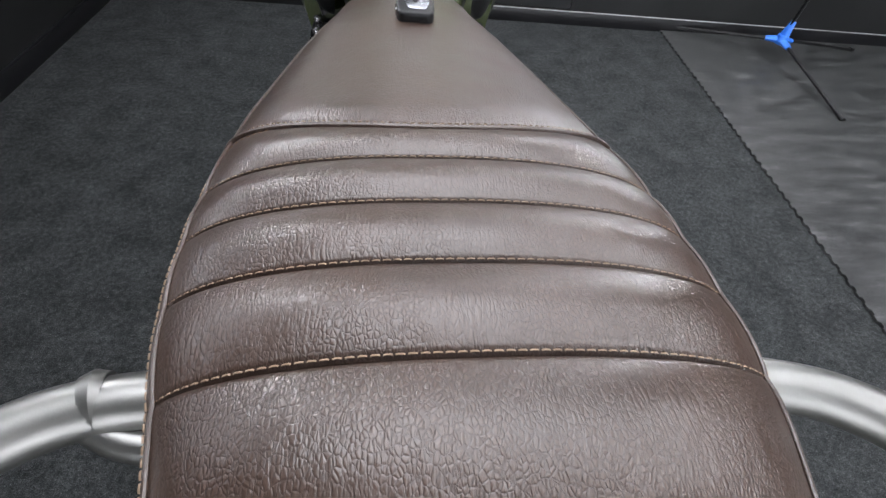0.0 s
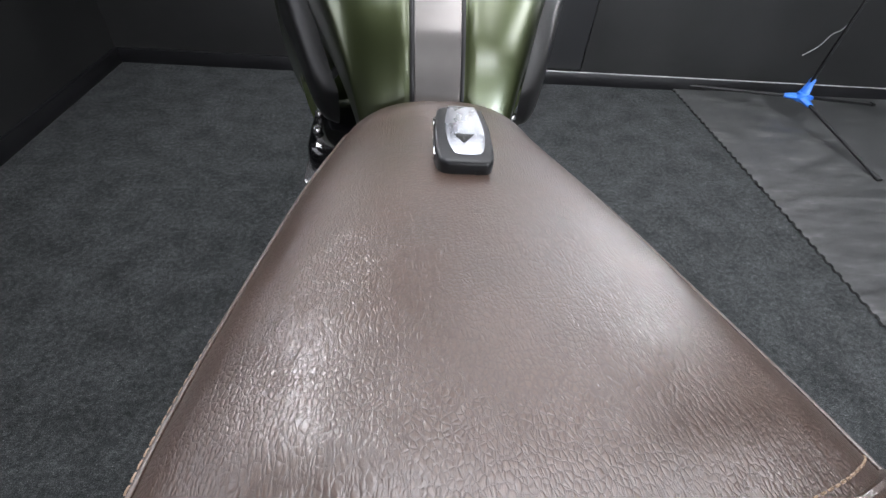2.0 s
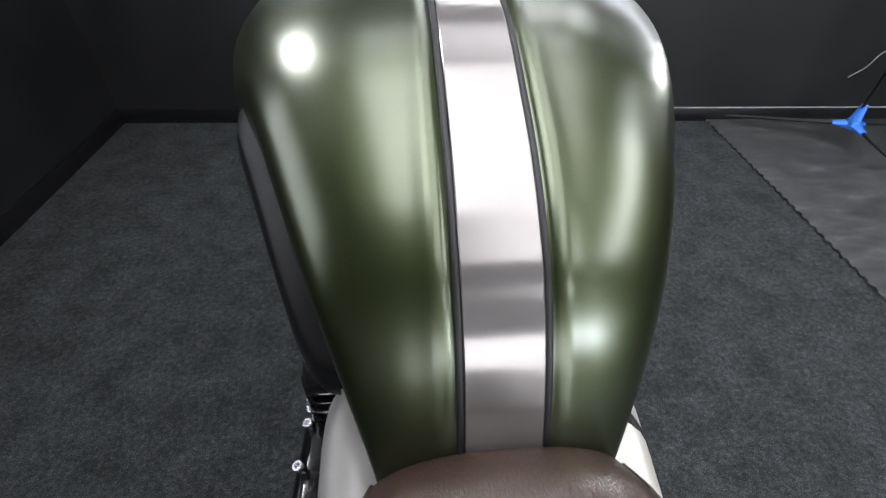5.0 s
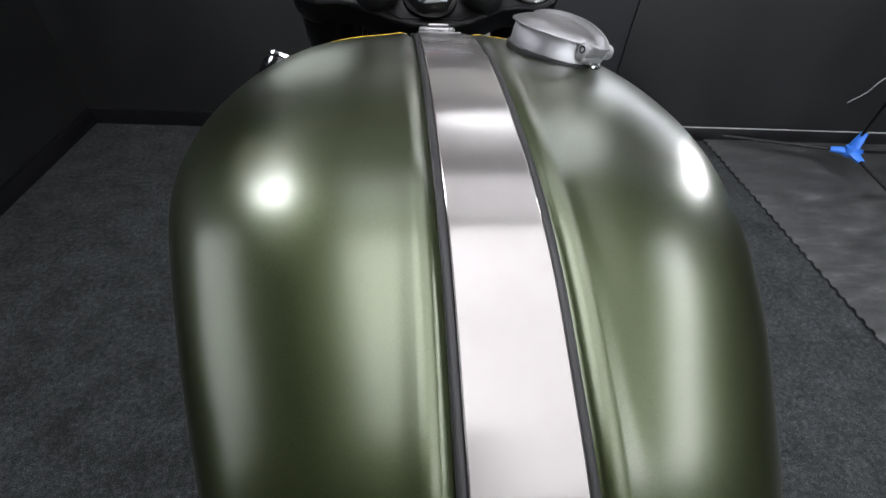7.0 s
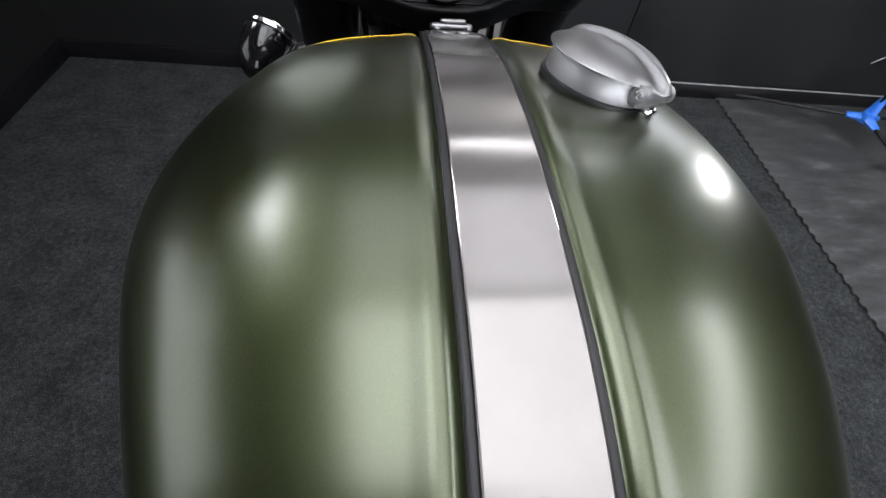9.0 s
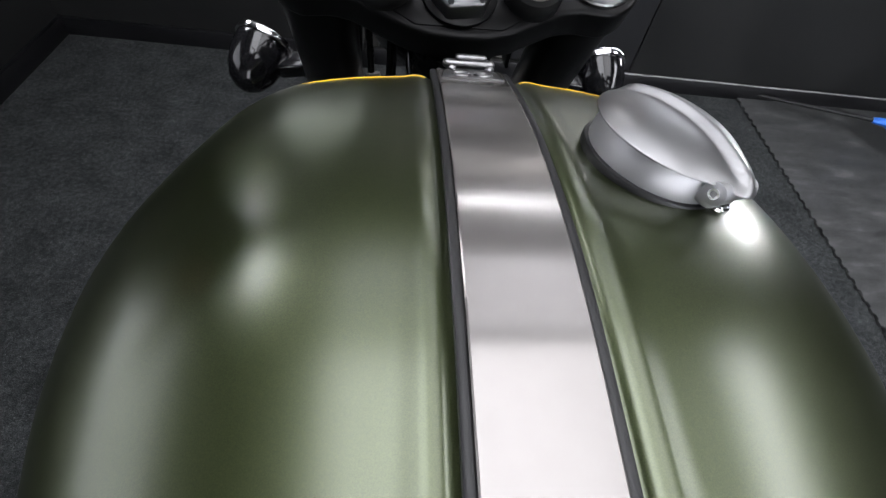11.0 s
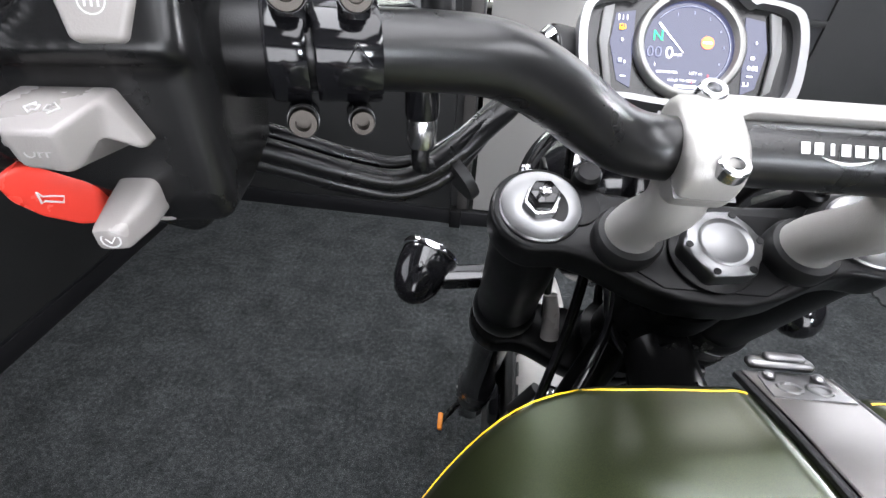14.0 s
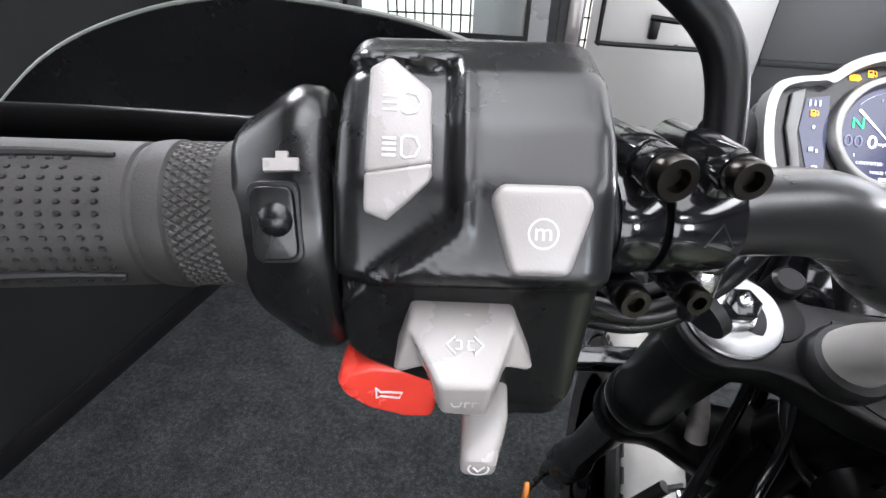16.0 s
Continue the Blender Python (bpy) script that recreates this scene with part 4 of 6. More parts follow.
LOWER = YOKE @ Matrix.Translation((0, 0, -0.205))
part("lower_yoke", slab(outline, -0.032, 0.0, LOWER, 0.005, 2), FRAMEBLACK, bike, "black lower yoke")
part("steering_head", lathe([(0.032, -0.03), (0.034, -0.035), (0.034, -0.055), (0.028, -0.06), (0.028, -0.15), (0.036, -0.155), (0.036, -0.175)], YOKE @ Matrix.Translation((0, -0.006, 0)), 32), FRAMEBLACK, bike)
fr = tube(crom([(0, 1.835, 0.905), (0, 1.74, 0.895), (0, 1.60, 0.87), (0, 1.45, 0.82)], 20), 0.024, 18)
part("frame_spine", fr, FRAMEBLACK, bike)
for sgn in (-1, 1):
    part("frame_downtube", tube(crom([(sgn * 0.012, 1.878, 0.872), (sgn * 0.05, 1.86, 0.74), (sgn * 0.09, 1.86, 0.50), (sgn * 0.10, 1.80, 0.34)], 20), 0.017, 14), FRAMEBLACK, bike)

# handlebar
BAR = [(-0.305, 1.693, 1.132), (-0.24, 1.714, 1.130), (-0.196, 1.728, 1.128), (-0.165, 1.742, 1.126), (-0.143, 1.753, 1.122), (-0.122, 1.766, 1.110), (-0.100, 1.781, 1.093), (-0.082, 1.790, 1.083), (-0.062, 1.793, 1.080), (-0.03, 1.793, 1.080)]
RAD = [0.0111, 0.0111, 0.0112, 0.0116, 0.0122, 0.0130, 0.0138, 0.0142, 0.0143, 0.0143]
left_bar = crom([(*p, r) for p, r in zip(BAR, RAD)], 70)
outer_l = [np.array((-0.42, 1.656, 1.136, 0.0111))] + left_bar
mirror_r = [np.array((-q[0], q[1], q[2], q[3])) for q in reversed(outer_l)]
full_bar = outer_l + mirror_r
handlebar = part("handlebar", tube([q[:3] for q in full_bar], [q[3] for q in full_bar], 28), BARCOAT, bike, "satin black tapered handlebar", 60)
CN = Vector((0, -0.418, 0.909))
CC = Vector((0, 1.793, 1.080))
for sgn in (-1, 1):
    base = YOKE @ Vector((sgn * 0.051, -0.001, 0))
    top = CC + Vector((sgn * 0.0505, 0, 0))
    riser = part("riser", tube(crom([base - UPN * 0.002, base + UPN * 0.022, top + Vector((0, 0.003, -0.030)), top + Vector((0, 0.001, -0.008))], 16), [0.0168, 0.0167, 0.0164, 0.0159, 0.0153, 0.0147, 0.0142, 0.0138, 0.0136, 0.0136, 0.0138] + [0.0140] * 5, 28), CAST, bike, "pale silver handlebar riser", 50)
    part("collar", lathe([(0.0195, -0.002), (0.0205, 0.0), (0.0205, 0.010), (0.0190, 0.0130), (0.0150, 0.0135)], frame_at(base, UPN), 36), RUBBER, riser)
    body = []
    for xw, k in ((-0.0128, 0.80), (-0.0120, 0.93), (-0.0098, 0.99), (-0.006, 1.0), (0.0, 1.0), (0.006, 1.0), (0.0098, 0.99), (0.0120, 0.93), (0.0128, 0.80)):
        prof = []
        for i in range(40):
            a = 2 * math.pi * i / 40
            e, f = math.cos(a), math.sin(a)
            ru = 0.0252 * math.copysign(abs(e) ** 0.72, e) * k
            rv = 0.0180 * math.copysign(abs(f) ** 0.8, f) * k
            prof.append(top + Vector((xw, 0, 0)) + Vector((0, 0.909, 0.418)) * ru + CN * rv)
        body.append(prof)
    part("clamp", loft(body, True, True), CAST, riser, "pale silver bar clamp", 50)
    part("clamp_seam", loft([[top + Vector((xw, 0, 0)) + Vector((0, 0.909, 0.418)) * (0.0254 * kk * math.cos(a)) - CN * 0.002 + CN * (0.0004 * math.sin(a)) for a in (2 * math.pi * q / 24 for q in range(24))] for xw, kk in ((-0.0130, 0.96), (-0.0127, 1.0), (0.0127, 1.0), (0.0130, 0.96))], True, True), ALU, riser)
    bolt_parts(Vector((sgn * 0.0475, 1.8075, 1.0985)), CN, 0.0064, 0.0066, STEEL, riser, "clamp_bolt")
    bolt_parts(Vector((sgn * 0.0465, 1.7705, 1.0805)), CN, 0.0064, 0.0066, STEEL, riser, "clamp_bolt")
BRIDGE = frame_at(CC, CN, (1, 0, 0))
bridge_poly = [(-0.050, 0.0225), (0.050, 0.0225), (0.050, 0.0030)] + arc(0.0280, 0.0030, 0.0095, 0, 90, 8) + arc(-0.0280, 0.0030, 0.0095, 90, 180, 8) + [(-0.050, 0.0030)]
part("clamp_bridge", slab(bridge_poly, 0.003, 0.0132, BRIDGE, 0.0022, 3), CAST, handlebar, "pale silver bridge between the clamps", 50)
# plain pale marks on the bar, letter by letter, and the stroke under them
for k in range(7):
    a = radians(118)
    xm = -0.0140 + 0.0054 * k
    mm = frame_at(CC + Vector((xm, 0, 0)) + (Vector((0, -math.sin(radians(50)), math.cos(radians(50)))) * 0.01445), (0, -math.sin(radians(50)), math.cos(radians(50))))
    hgt = 0.0050
    part("mark", rbox((0.0036 if k != 2 else 0.0016, hgt, 0.0003), mm, 0.0001), WHITE, handlebar)
sw = []
for i in range(25):
    u = -1 + 2 * i / 24
    ang = radians(50 + 13 + 9 * (1 - u * u))
    nn = Vector((0, -math.sin(ang), math.cos(ang)))
    sw.append(CC + Vector((0.0035 + 0.0105 * u, 0, 0)) + nn * 0.0144)
part("mark", tube(sw, [0.0001 + 0.0006 * (1 - (2 * i / 24 - 1) ** 2) for i in range(25)], 8), WHITE, handlebar)

# instrument
TC = Vector((0.004, 1.968, 1.088))
TN = Vector((0, -math.cos(radians(36)), math.sin(radians(36))))
TM = frame_at(TC, TN, (1, 0, 0))
right_out = [(0.0, 0.0535), (0.018, 0.0515), (0.034, 0.0445), (0.046, 0.0355), (0.066, 0.0320), (0.0775, 0.0255), (0.0815, 0.008), (0.0800, -0.018), (0.0755, -0.0355), (0.066, -0.0425), (0.045, -0.0435), (0.022, -0.0460), (0.0, -0.0470)]
right_out = [tuple(q[:2]) for q in crom(right_out, 49)]
out_l = right_out + [(-x, v) for x, v in reversed(right_out[1:-1])]
inn_l = [(x * 0.925, v * 0.905 if v < 0.035 else v - 0.006) for x, v in out_l]
gauge = part("instrument", slab([(x * 0.97, v * 0.97) for x, v in out_l], -0.030, -0.004, TM, 0.006, 2), PLASTIC, bike, "dark digital instrument in a silver surround", 45)
part("surround", ring_plate(out_l, inn_l, -0.010, 0.0065, TM), SURROUND, gauge, "silver surround", 30)
part("face", slab([(x * 0.93, v * 0.93) for x, v in out_l], -0.006, -0.0015, TM), BEZEL, gauge)
for sgn in (-1, 1):
    wing = [(sgn * 0.040, 0.024), (sgn * 0.054, 0.0215), (sgn * 0.057, 0.0), (sgn * 0.050, -0.028), (sgn * 0.040, -0.033)]
    part("side_screen", slab(wing, -0.0012, -0.0008, TM), SCREEN, gauge)
    cheek = [(sgn * 0.056, 0.027), (sgn * 0.064, 0.024), (sgn * 0.066, 0.0), (sgn * 0.060, -0.030), (sgn * 0.054, -0.034), (sgn * 0.059, -0.004)]
    part("cheek", slab(cheek, -0.001, 0.002, TM, 0.0008), worn("mid_grey_plastic", (0.16, 0.16, 0.16), 0.4, depth=0), gauge)
part("screen", lathe([(0.0335, -0.0012), (0.0335, -0.0004), (0, -0.0004)], TM, 56), SCREEN, gauge, "dark blue lit display")
part("dial_ring", lathe([(0.0335, -0.001), (0.0325, 0.0015), (0.0345, 0.0050), (0.0375, 0.0055), (0.0398, 0.004), (0.0405, -0.001)], TM, 72), RAIL, gauge, "satin silver ring", 50)


def on_dial(x, v, h=0.0002):
    return TM @ Matrix.Translation((x, v, h))


def dial_text(words, size, x, v, mat, align="CENTER"):
    text_part("display_text", words, size, on_dial(x, v), mat, gauge, "", align)


dial_text("N", 0.0105, -0.0225, 0.006, G_GREEN)
dial_text("00", 0.0118, -0.0245, -0.0060, G_FAINT)
dial_text("0", 0.0128, -0.0135, -0.0062, G_WHITE)
dial_text("mph", 0.0034, -0.0072, -0.0068, G_WHITE)
dial_text("ODOMETER:", 0.0029, -0.0140, -0.0200, G_TEXT)
dial_text("1677 mi", 0.0031, 0.0065, -0.0200, G_TEXT)
dial_text("HOLD TO RESET", 0.0028, -0.0030, -0.0257, G_TEXT)
dial_text("1", 0.0030, -0.0235, -0.0150, G_WHITE)
part("display_mark", rbox((0.016, 0.0022, 0.0001), on_dial(0.0, -0.0300)), G_WHITE, gauge)
dial_text("0:02", 0.0046, 0.0470, -0.0135, G_WHITE)
dial_text("0", 0.0030, 0.0485, 0.0050, G_WHITE)
dial_text("2.1", 0.0044, 0.0430, -0.0255, G_WHITE)
for k, num in enumerate("12345678"):
    a = radians(112 - 27.5 * k)
    dial_text(num, 0.0030, 0.0255 * math.cos(a) - 0.000, 0.0255 * math.sin(a) - 0.001, G_DIM if k < 6 else G_RED)
arc_pts = [TM @ Vector((0.0300 * math.cos(a), 0.0300 * math.sin(a) - 0.001, 0.0002)) for a in (radians(138 - 5 * i) for i in range(45))]
part("display_arc", tube(arc_pts, 0.00025, 5), G_DIM, gauge)
nb, nt = Vector((-0.0035, -0.0055, 0.0004)), Vector((-0.0225, 0.0155, 0.0004))
nd = (nt - nb).normalized()
npx = Vector((-nd.y, nd.x, 0))
bmn = bmesh.new()
bmn.faces.new([bmn.verts.new(TM @ q) for q in (nb + npx * 0.0002, nb - npx * 0.0002, nt - npx * 0.0009, nt + npx * 0.0009)])
part("needle", bmn, G_WHITE, gauge)
part("display_mark", lathe([(0.0047, 0.0002), (0.0047, 0.0003), (0, 0.0003)], on_dial(0.0135, 0.0030, 0), 28), G_ORANGE, gauge, "orange round symbol")
part("display_mark", rbox((0.0066, 0.0014, 0.0001), on_dial(0.0135, 0.0030, 0.0004)), G_WHITE, gauge)


def pump_symbol(m, k, g):
    """A small fuel pump: body with a dark window, and its hose."""
    body = slab([(-0.0024 * k, -0.0024 * k), (0.0010 * k, -0.0024 * k), (0.0010 * k, 0.0024 * k), (-0.0024 * k, 0.0024 * k)], 0, 0.0001, m)
    hose = tube([m @ Vector((a * k, b * k, 0.0001)) for a, b in ((0.0010, -0.0004), (0.0018, -0.0008), (0.0020, -0.0018), (0.0027, -0.0016), (0.0027, 0.0010), (0.0018, 0.0020))], 0.0003 * k, 5)
    sign = part("warning_light", join(body, hose), g, gauge)
    part("window", rbox((0.0021 * k, 0.0016 * k, 0.0001), m @ Matrix.Translation((-0.0007 * k, 0.0010 * k, 0.00016))), BEZEL, sign)


pump_symbol(on_dial(-0.0165, 0.0407, -0.0012), 1.0, G_AMBER)
pump_symbol(on_dial(-0.0490, 0.0110, 0.0001), 0.9, G_AMBER)
for x, v, g in ((-0.026, 0.0375, G_AMBER), (0.002, 0.0425, G_AMBER), (0.019, 0.0385, G_RED)):
    part("warning_light", slab([(-0.0034, -0.0018), (0.0022, -0.0022), (0.0036, -0.0004), (0.0024, 0.0018), (-0.0010, 0.0024), (-0.0036, 0.0012)] if g is G_AMBER else [(-0.0012, -0.0008), (0.0012, -0.0008), (0.0012, 0.0008), (-0.0012, 0.0008)], -0.0014, -0.0010, on_dial(x, v, 0)), g, gauge)
for x, v, w, h in ((-0.0520, 0.0180, 0.0008, 0.004), (-0.0490, 0.0180, 0.0006, 0.0035), (-0.0460, 0.0180, 0.0008, 0.004), (-0.0485, 0.0015, 0.0012, 0.0022), (-0.0490, -0.0135, 0.0030, 0.0032), (-0.0455, -0.0145, 0.0012, 0.0022), (-0.0460, -0.0250, 0.0036, 0.0008), (0.0465, -0.0060, 0.0030, 0.0022), (0.0450, -0.0195, 0.0045, 0.0010)):
    part("display_mark", rbox((w, h, 0.0001), on_dial(x, v)), G_WHITE if x != -0.0490 or v > 0 else G_DIM, gauge)
part("gauge_bracket", join(rbox((0.08, 0.05, 0.02), frame_at(TC - TN * 0.04 + Vector((0, 0, -0.035)), TN), 0.006), tube([TC - TN * 0.03 + Vector((0, 0, -0.03)), (0, 1.90, 0.985)], 0.014, 12)), PLASTIC, gauge)

# lamp bracket bush beside the instrument
bush = part("bracket_bush", lathe([(0.010, -0.03), (0.022, -0.026), (0.026, 0.0), (0.026, 0.006)], frame_at((-0.088, 1.985, 1.068), (-1, -0.25, 0.05)), 32), RUBBER, gauge)
part("bush_cap", lathe([(0.024, 0.004), (0.025, 0.009), (0.020, 0.014), (0, 0.016)], frame_at((-0.088, 1.985, 1.068), (-1, -0.25, 0.05)), 32), CHROME, bush, "chrome cap")

# headlamp
HM = frame_at((0, 2.03, 0.915), (0, 1, -0.05), (1, 0, 0))
lamp = part("headlamp", lathe([(0.0, -0.085), (0.04, -0.08), (0.07, -0.055), (0.083, -0.02), (0.086, 0.02), (0.084, 0.03)], HM, 48), GLOSS, bike, "gloss black headlamp shell", 60)
part("lamp_ring", lathe([(0.084, 0.026), (0.091, 0.028), (0.093, 0.04), (0.088, 0.05), (0.08, 0.05)], HM, 48), CHROME, lamp, "chrome ring")
part("lens", lathe([(0.084, 0.045), (0.06, 0.056), (0.03, 0.061), (0, 0.062)], HM, 40), STEEL, lamp)
for sgn in (-1, 1):
    part("headlamp_ear", slab([(-0.012, -0.06), (0.012, -0.06), (0.014, 0.05), (-0.014, 0.05)], 0, 0.005, frame_at((sgn * 0.078, 1.985, 0.92), (sgn, 0, 0), (0, 1, 0)), 0.002), SATIN, bike)
for sgn in (-1, 1):
    im = frame_at((sgn * 0.187, 1.965, 0.860), (0.34 if sgn < 0 else -0.08, 0.80, 0.46), (1, 0, 0))
    ind = part("indicator", lathe([(0, -0.040), (0.008, -0.0385), (0.017, -0.032), (0.024, -0.020), (0.0278, -0.004), (0.0288, 0.010), (0.0284, 0.014)], im, 40), GLOSS, bike, "gloss black teardrop indicator pod", 60)
    part("chrome_rim", lathe([(0.0284, 0.0135), (0.0305, 0.0145), (0.0312, 0.018), (0.0296, 0.0215), (0.026, 0.022)], im, 40), CHROME, ind)
    part("amber_lens", lathe([(0.0265, 0.0195), (0.02, 0.0215), (0.01, 0.0225), (0, 0.0228)], im, 32), AMBER, ind)
    part("stalk", rbox((0.066, 0.020, 0.020), frame_at((sgn * 0.134, 1.963, 0.857), (0, -0.4, 1), (1, -0.15 * sgn, 0)), 0.003, 3), GLOSS, ind)

# left-hand controls
AXL = Vector((0.953, 0.303, 0.0)).normalized()


def bar_at(x):
    """The bar's centre line at x, in its outer straight stretch."""
    return Vector((x, 1.728 + 0.322 * (x + 0.196), 1.128 - 0.04 * (x + 0.196)))


def cross_ring(profile, x, k=1.0, shift=(0, 0, 0)):
    """Points of a section (depth towards the rider, height) about the bar at x."""
    side = Vector((AXL.y, -AXL.x, 0))
    c = bar_at(x)
    return [c + side * (d * k) + Vector((0, 0, h * k)) + Vector(shift) for d, h in profile]


GRIP_R = 0.0155
gx = [(-0.420, 0.70), (-0.419, 0.98), (-0.412, 1.04), (-0.408, 1.04), (-0.404, 0.99)] + [(-0.404 + 0.102 * i / 20, 0.99 + 0.03 * math.sin(math.pi * i / 20)) for i in range(1, 21)]
gx += [(-0.3015, 0.955), (-0.3007, 0.955), (-0.3002, 1.0), (-0.2988, 1.02), (-0.2975, 1.03), (-0.2956, 1.03)]
gx += [(-0.2950, 0.985), (-0.287, 0.985), (-0.286, 1.03), (-0.2815, 1.03), (-0.281, 0.99), (-0.2795, 0.99), (-0.279, 1.06), (-0.276, 1.07), (-0.2755, 1.02)]
grip = part("grip", loft([[bar_at(x) + Vector((AXL.y, -AXL.x, 0)) * (GRIP_R * k * math.cos(a)) + Vector((0, 0, GRIP_R * k * math.sin(a))) for a in (2 * math.pi * i / 48 for i in range(48))] for x, k in gx], True, True), GRIP_RUBBER, handlebar, "ribbed dark grey rubber grip")
# rows of small dimple marks, a knurled band and long flutes
# marks are dark raised bumps painting the shade inside the dimples
dimple_shade = bmesh.new()
dimple_places = []
for i in range(24):
    for j in range(-7, 6):
        if i < 2 and j > 3:
            continue
        dimple_places.append((-0.3062 - 0.0030 * i, radians(28 + 8.5 * j)))
for x, a in dimple_places:
    side = Vector((AXL.y, -AXL.x, 0)) * math.cos(a) + Vector((0, 0, math.sin(a)))
    pm = frame_at(bar_at(x) + side * (GRIP_R * 1.012), side, AXL)
    vs0 = [dimple_shade.verts.new(pm @ Vector((0.0008 * math.cos(t), 0.0006 * math.sin(t), -0.0003))) for t in (2 * math.pi * q / 8 for q in range(8))]
    vs1 = [dimple_shade.verts.new(pm @ Vector((0.0006 * math.cos(t), 0.0004 * math.sin(t), 0.0002))) for t in (2 * math.pi * q / 8 for q in range(8))]
    dimple_shade.faces.new(vs1)
    for q in range(8):
        dimple_shade.faces.new((vs0[q], vs0[(q + 1) % 8], vs1[(q + 1) % 8], vs1[q]))
tagged(part("grip_texture", dimple_shade, RUBBER, grip), kind="stuff")
kn = bmesh.new()
for i in range(6):
    for j in range(52):
        x = -0.2942 + 0.00132 * i
        a = 2 * math.pi * (j + 0.5 * (i % 2)) / 52
        side = Vector((AXL.y, -AXL.x, 0)) * math.cos(a) + Vector((0, 0, math.sin(a)))
        pm = frame_at(bar_at(x) + side * (GRIP_R * 0.985), side, AXL)
        base = [kn.verts.new(pm @ Vector(q)) for q in ((0.0013, 0, 0), (0, 0.0009, 0), (-0.0013, 0, 0), (0, -0.0009, 0))]
        top = [kn.verts.new(pm @ Vector(q)) for q in ((0.0007, 0, 0.0004), (0, 0.0005, 0.0004), (-0.0007, 0, 0.0004), (0, -0.0005, 0.0004))]
        kn.faces.new(top)
        for q in range(4):
            kn.faces.new((base[q], base[(q + 1) % 4], top[(q + 1) % 4], top[q]))
tagged(part("knurled_band", kn, GRIP_RUBBER, grip), kind="stuff")
for deg, k in ((74, 1.0), (-22, 1.0)):
    pts = []
    for i in range(12):
        x = -0.3045 - 0.085 * i / 11
        a = radians(deg + 2 * math.sin(i))
        pts.append(bar_at(x) + (Vector((AXL.y, -AXL.x, 0)) * math.cos(a) + Vector((0, 0, math.sin(a)))) * (GRIP_R * 1.02))
    part("flute", tube(pts, [0.0002 + 0.0011 * math.sin(math.pi * min(i + 1, 11) / 12) for i in range(12)], 8), RUBBER, grip)

# collar with a small square button
col_prof = [(0.0165, 0.018), (0.010, 0.0265), (0.0, 0.0285), (-0.010, 0.024), (-0.018, 0.012), (-0.019, -0.006), (-0.012, -0.019), (0.0, -0.026), (0.011, -0.028), (0.0185, -0.023), (0.022, -0.012), (0.0215, 0.004)]
col_prof = [tuple(q[:2]) for q in crom(col_prof + [col_prof[0]], 49)][:-1]
crow = [cross_ring(col_prof, x, k) for x, k in ((-0.2830, 0.66), (-0.2810, 0.74), (-0.2770, 0.84), (-0.2725, 0.96), (-0.2700, 1.0), (-0.2665, 0.99), (-0.2650, 0.95), (-0.2645, 0.86))]
collar = part("switch_collar", loft(crow, True, True), PLASTIC, handlebar, "black moulded collar with a square button", 50)
side_l = Vector((AXL.y, -AXL.x, 0))
BTN = frame_at(bar_at(-0.2740) + side_l * 0.0196 + Vector((0, 0, 0.0088)), (side_l * 0.95 + Vector((-0.1, 0, 0.28))), AXL)
part("button_seat", slab(rounded(0.0092, 0.0150, 0.002), -0.003, 0.0004, BTN, 0.0003), RUBBER, collar)
part("collar_button", slab(rounded(0.0078, 0.0134, 0.0018), -0.002, 0.0014, BTN, 0.0007, 3), PLASTIC, collar)
part("button_nub", lathe([(0.0034, 0.001), (0.0027, 0.0021), (0.0014, 0.0028), (0, 0.0030)], BTN @ Matrix.Translation((0.0004, 0.0008, 0)), 24), PLASTIC, collar)
CAMM = frame_at(bar_at(-0.2722) + side_l * 0.0160 + Vector((0, 0, 0.0192)), (side_l * 0.82 + Vector((0, 0, 0.55))), AXL)
part("symbol", join(slab([(-0.0030, -0.0018), (0.0030, -0.0018), (0.0030, 0.0004), (0.0012, 0.0004), (0.0012, 0.0016), (-0.0008, 0.0016), (-0.0008, 0.0004), (-0.0030, 0.0004)], -0.001, 0.0006, CAMM)), BUTTON, collar, "small pale printed symbol")

# switch block
blk = [(-0.034, 0.020), (-0.022, 0.034), (0.0, 0.0375), (0.014, 0.0345), (0.0235, 0.0285), (0.0300, 0.0210), (0.0330, 0.0140), (0.0352, 0.0088), (0.0360, 0.0066), (0.0346, 0.0046), (0.0316, 0.0022), (0.0310, -0.0100), (0.0305, -0.0290), (0.0270, -0.0370), (0.0050, -0.0390), (-0.022, -0.037), (-0.033, -0.022)]
bx0, bx1 = -0.2620, -0.2150
UB = Vector((0.982, 0.190, 0.0)).normalized()
SB = Vector((UB.y, -UB.x, 0))


def block_ring(x, k):
    c = Vector((x, 1.7158 + 0.193 * (x + 0.2325), 1.130))
    low = 0.40 + 0.60 * min(1, max(0, (x - bx0) / 0.030))
    return [c + SB * (d * k) + Vector((0, 0, (h if h > -0.006 else -0.006 + (h + 0.006) * low) * k)) for d, h in blk]


UPM = frame_at((-0.222, 1.6845, 1.146), (0.19, -0.87, 0.45), UB)
LIPS = ((bx0, 0.88), (bx0 + 0.0006, 0.925), (bx0 + 0.0016, 0.962), (bx0 + 0.0032, 0.988), (bx0 + 0.0052, 1.0), (bx1 - 0.0052, 1.0), (bx1 - 0.0032, 0.988), (bx1 - 0.0016, 0.962), (bx1 - 0.0006, 0.925), (bx1, 0.88))


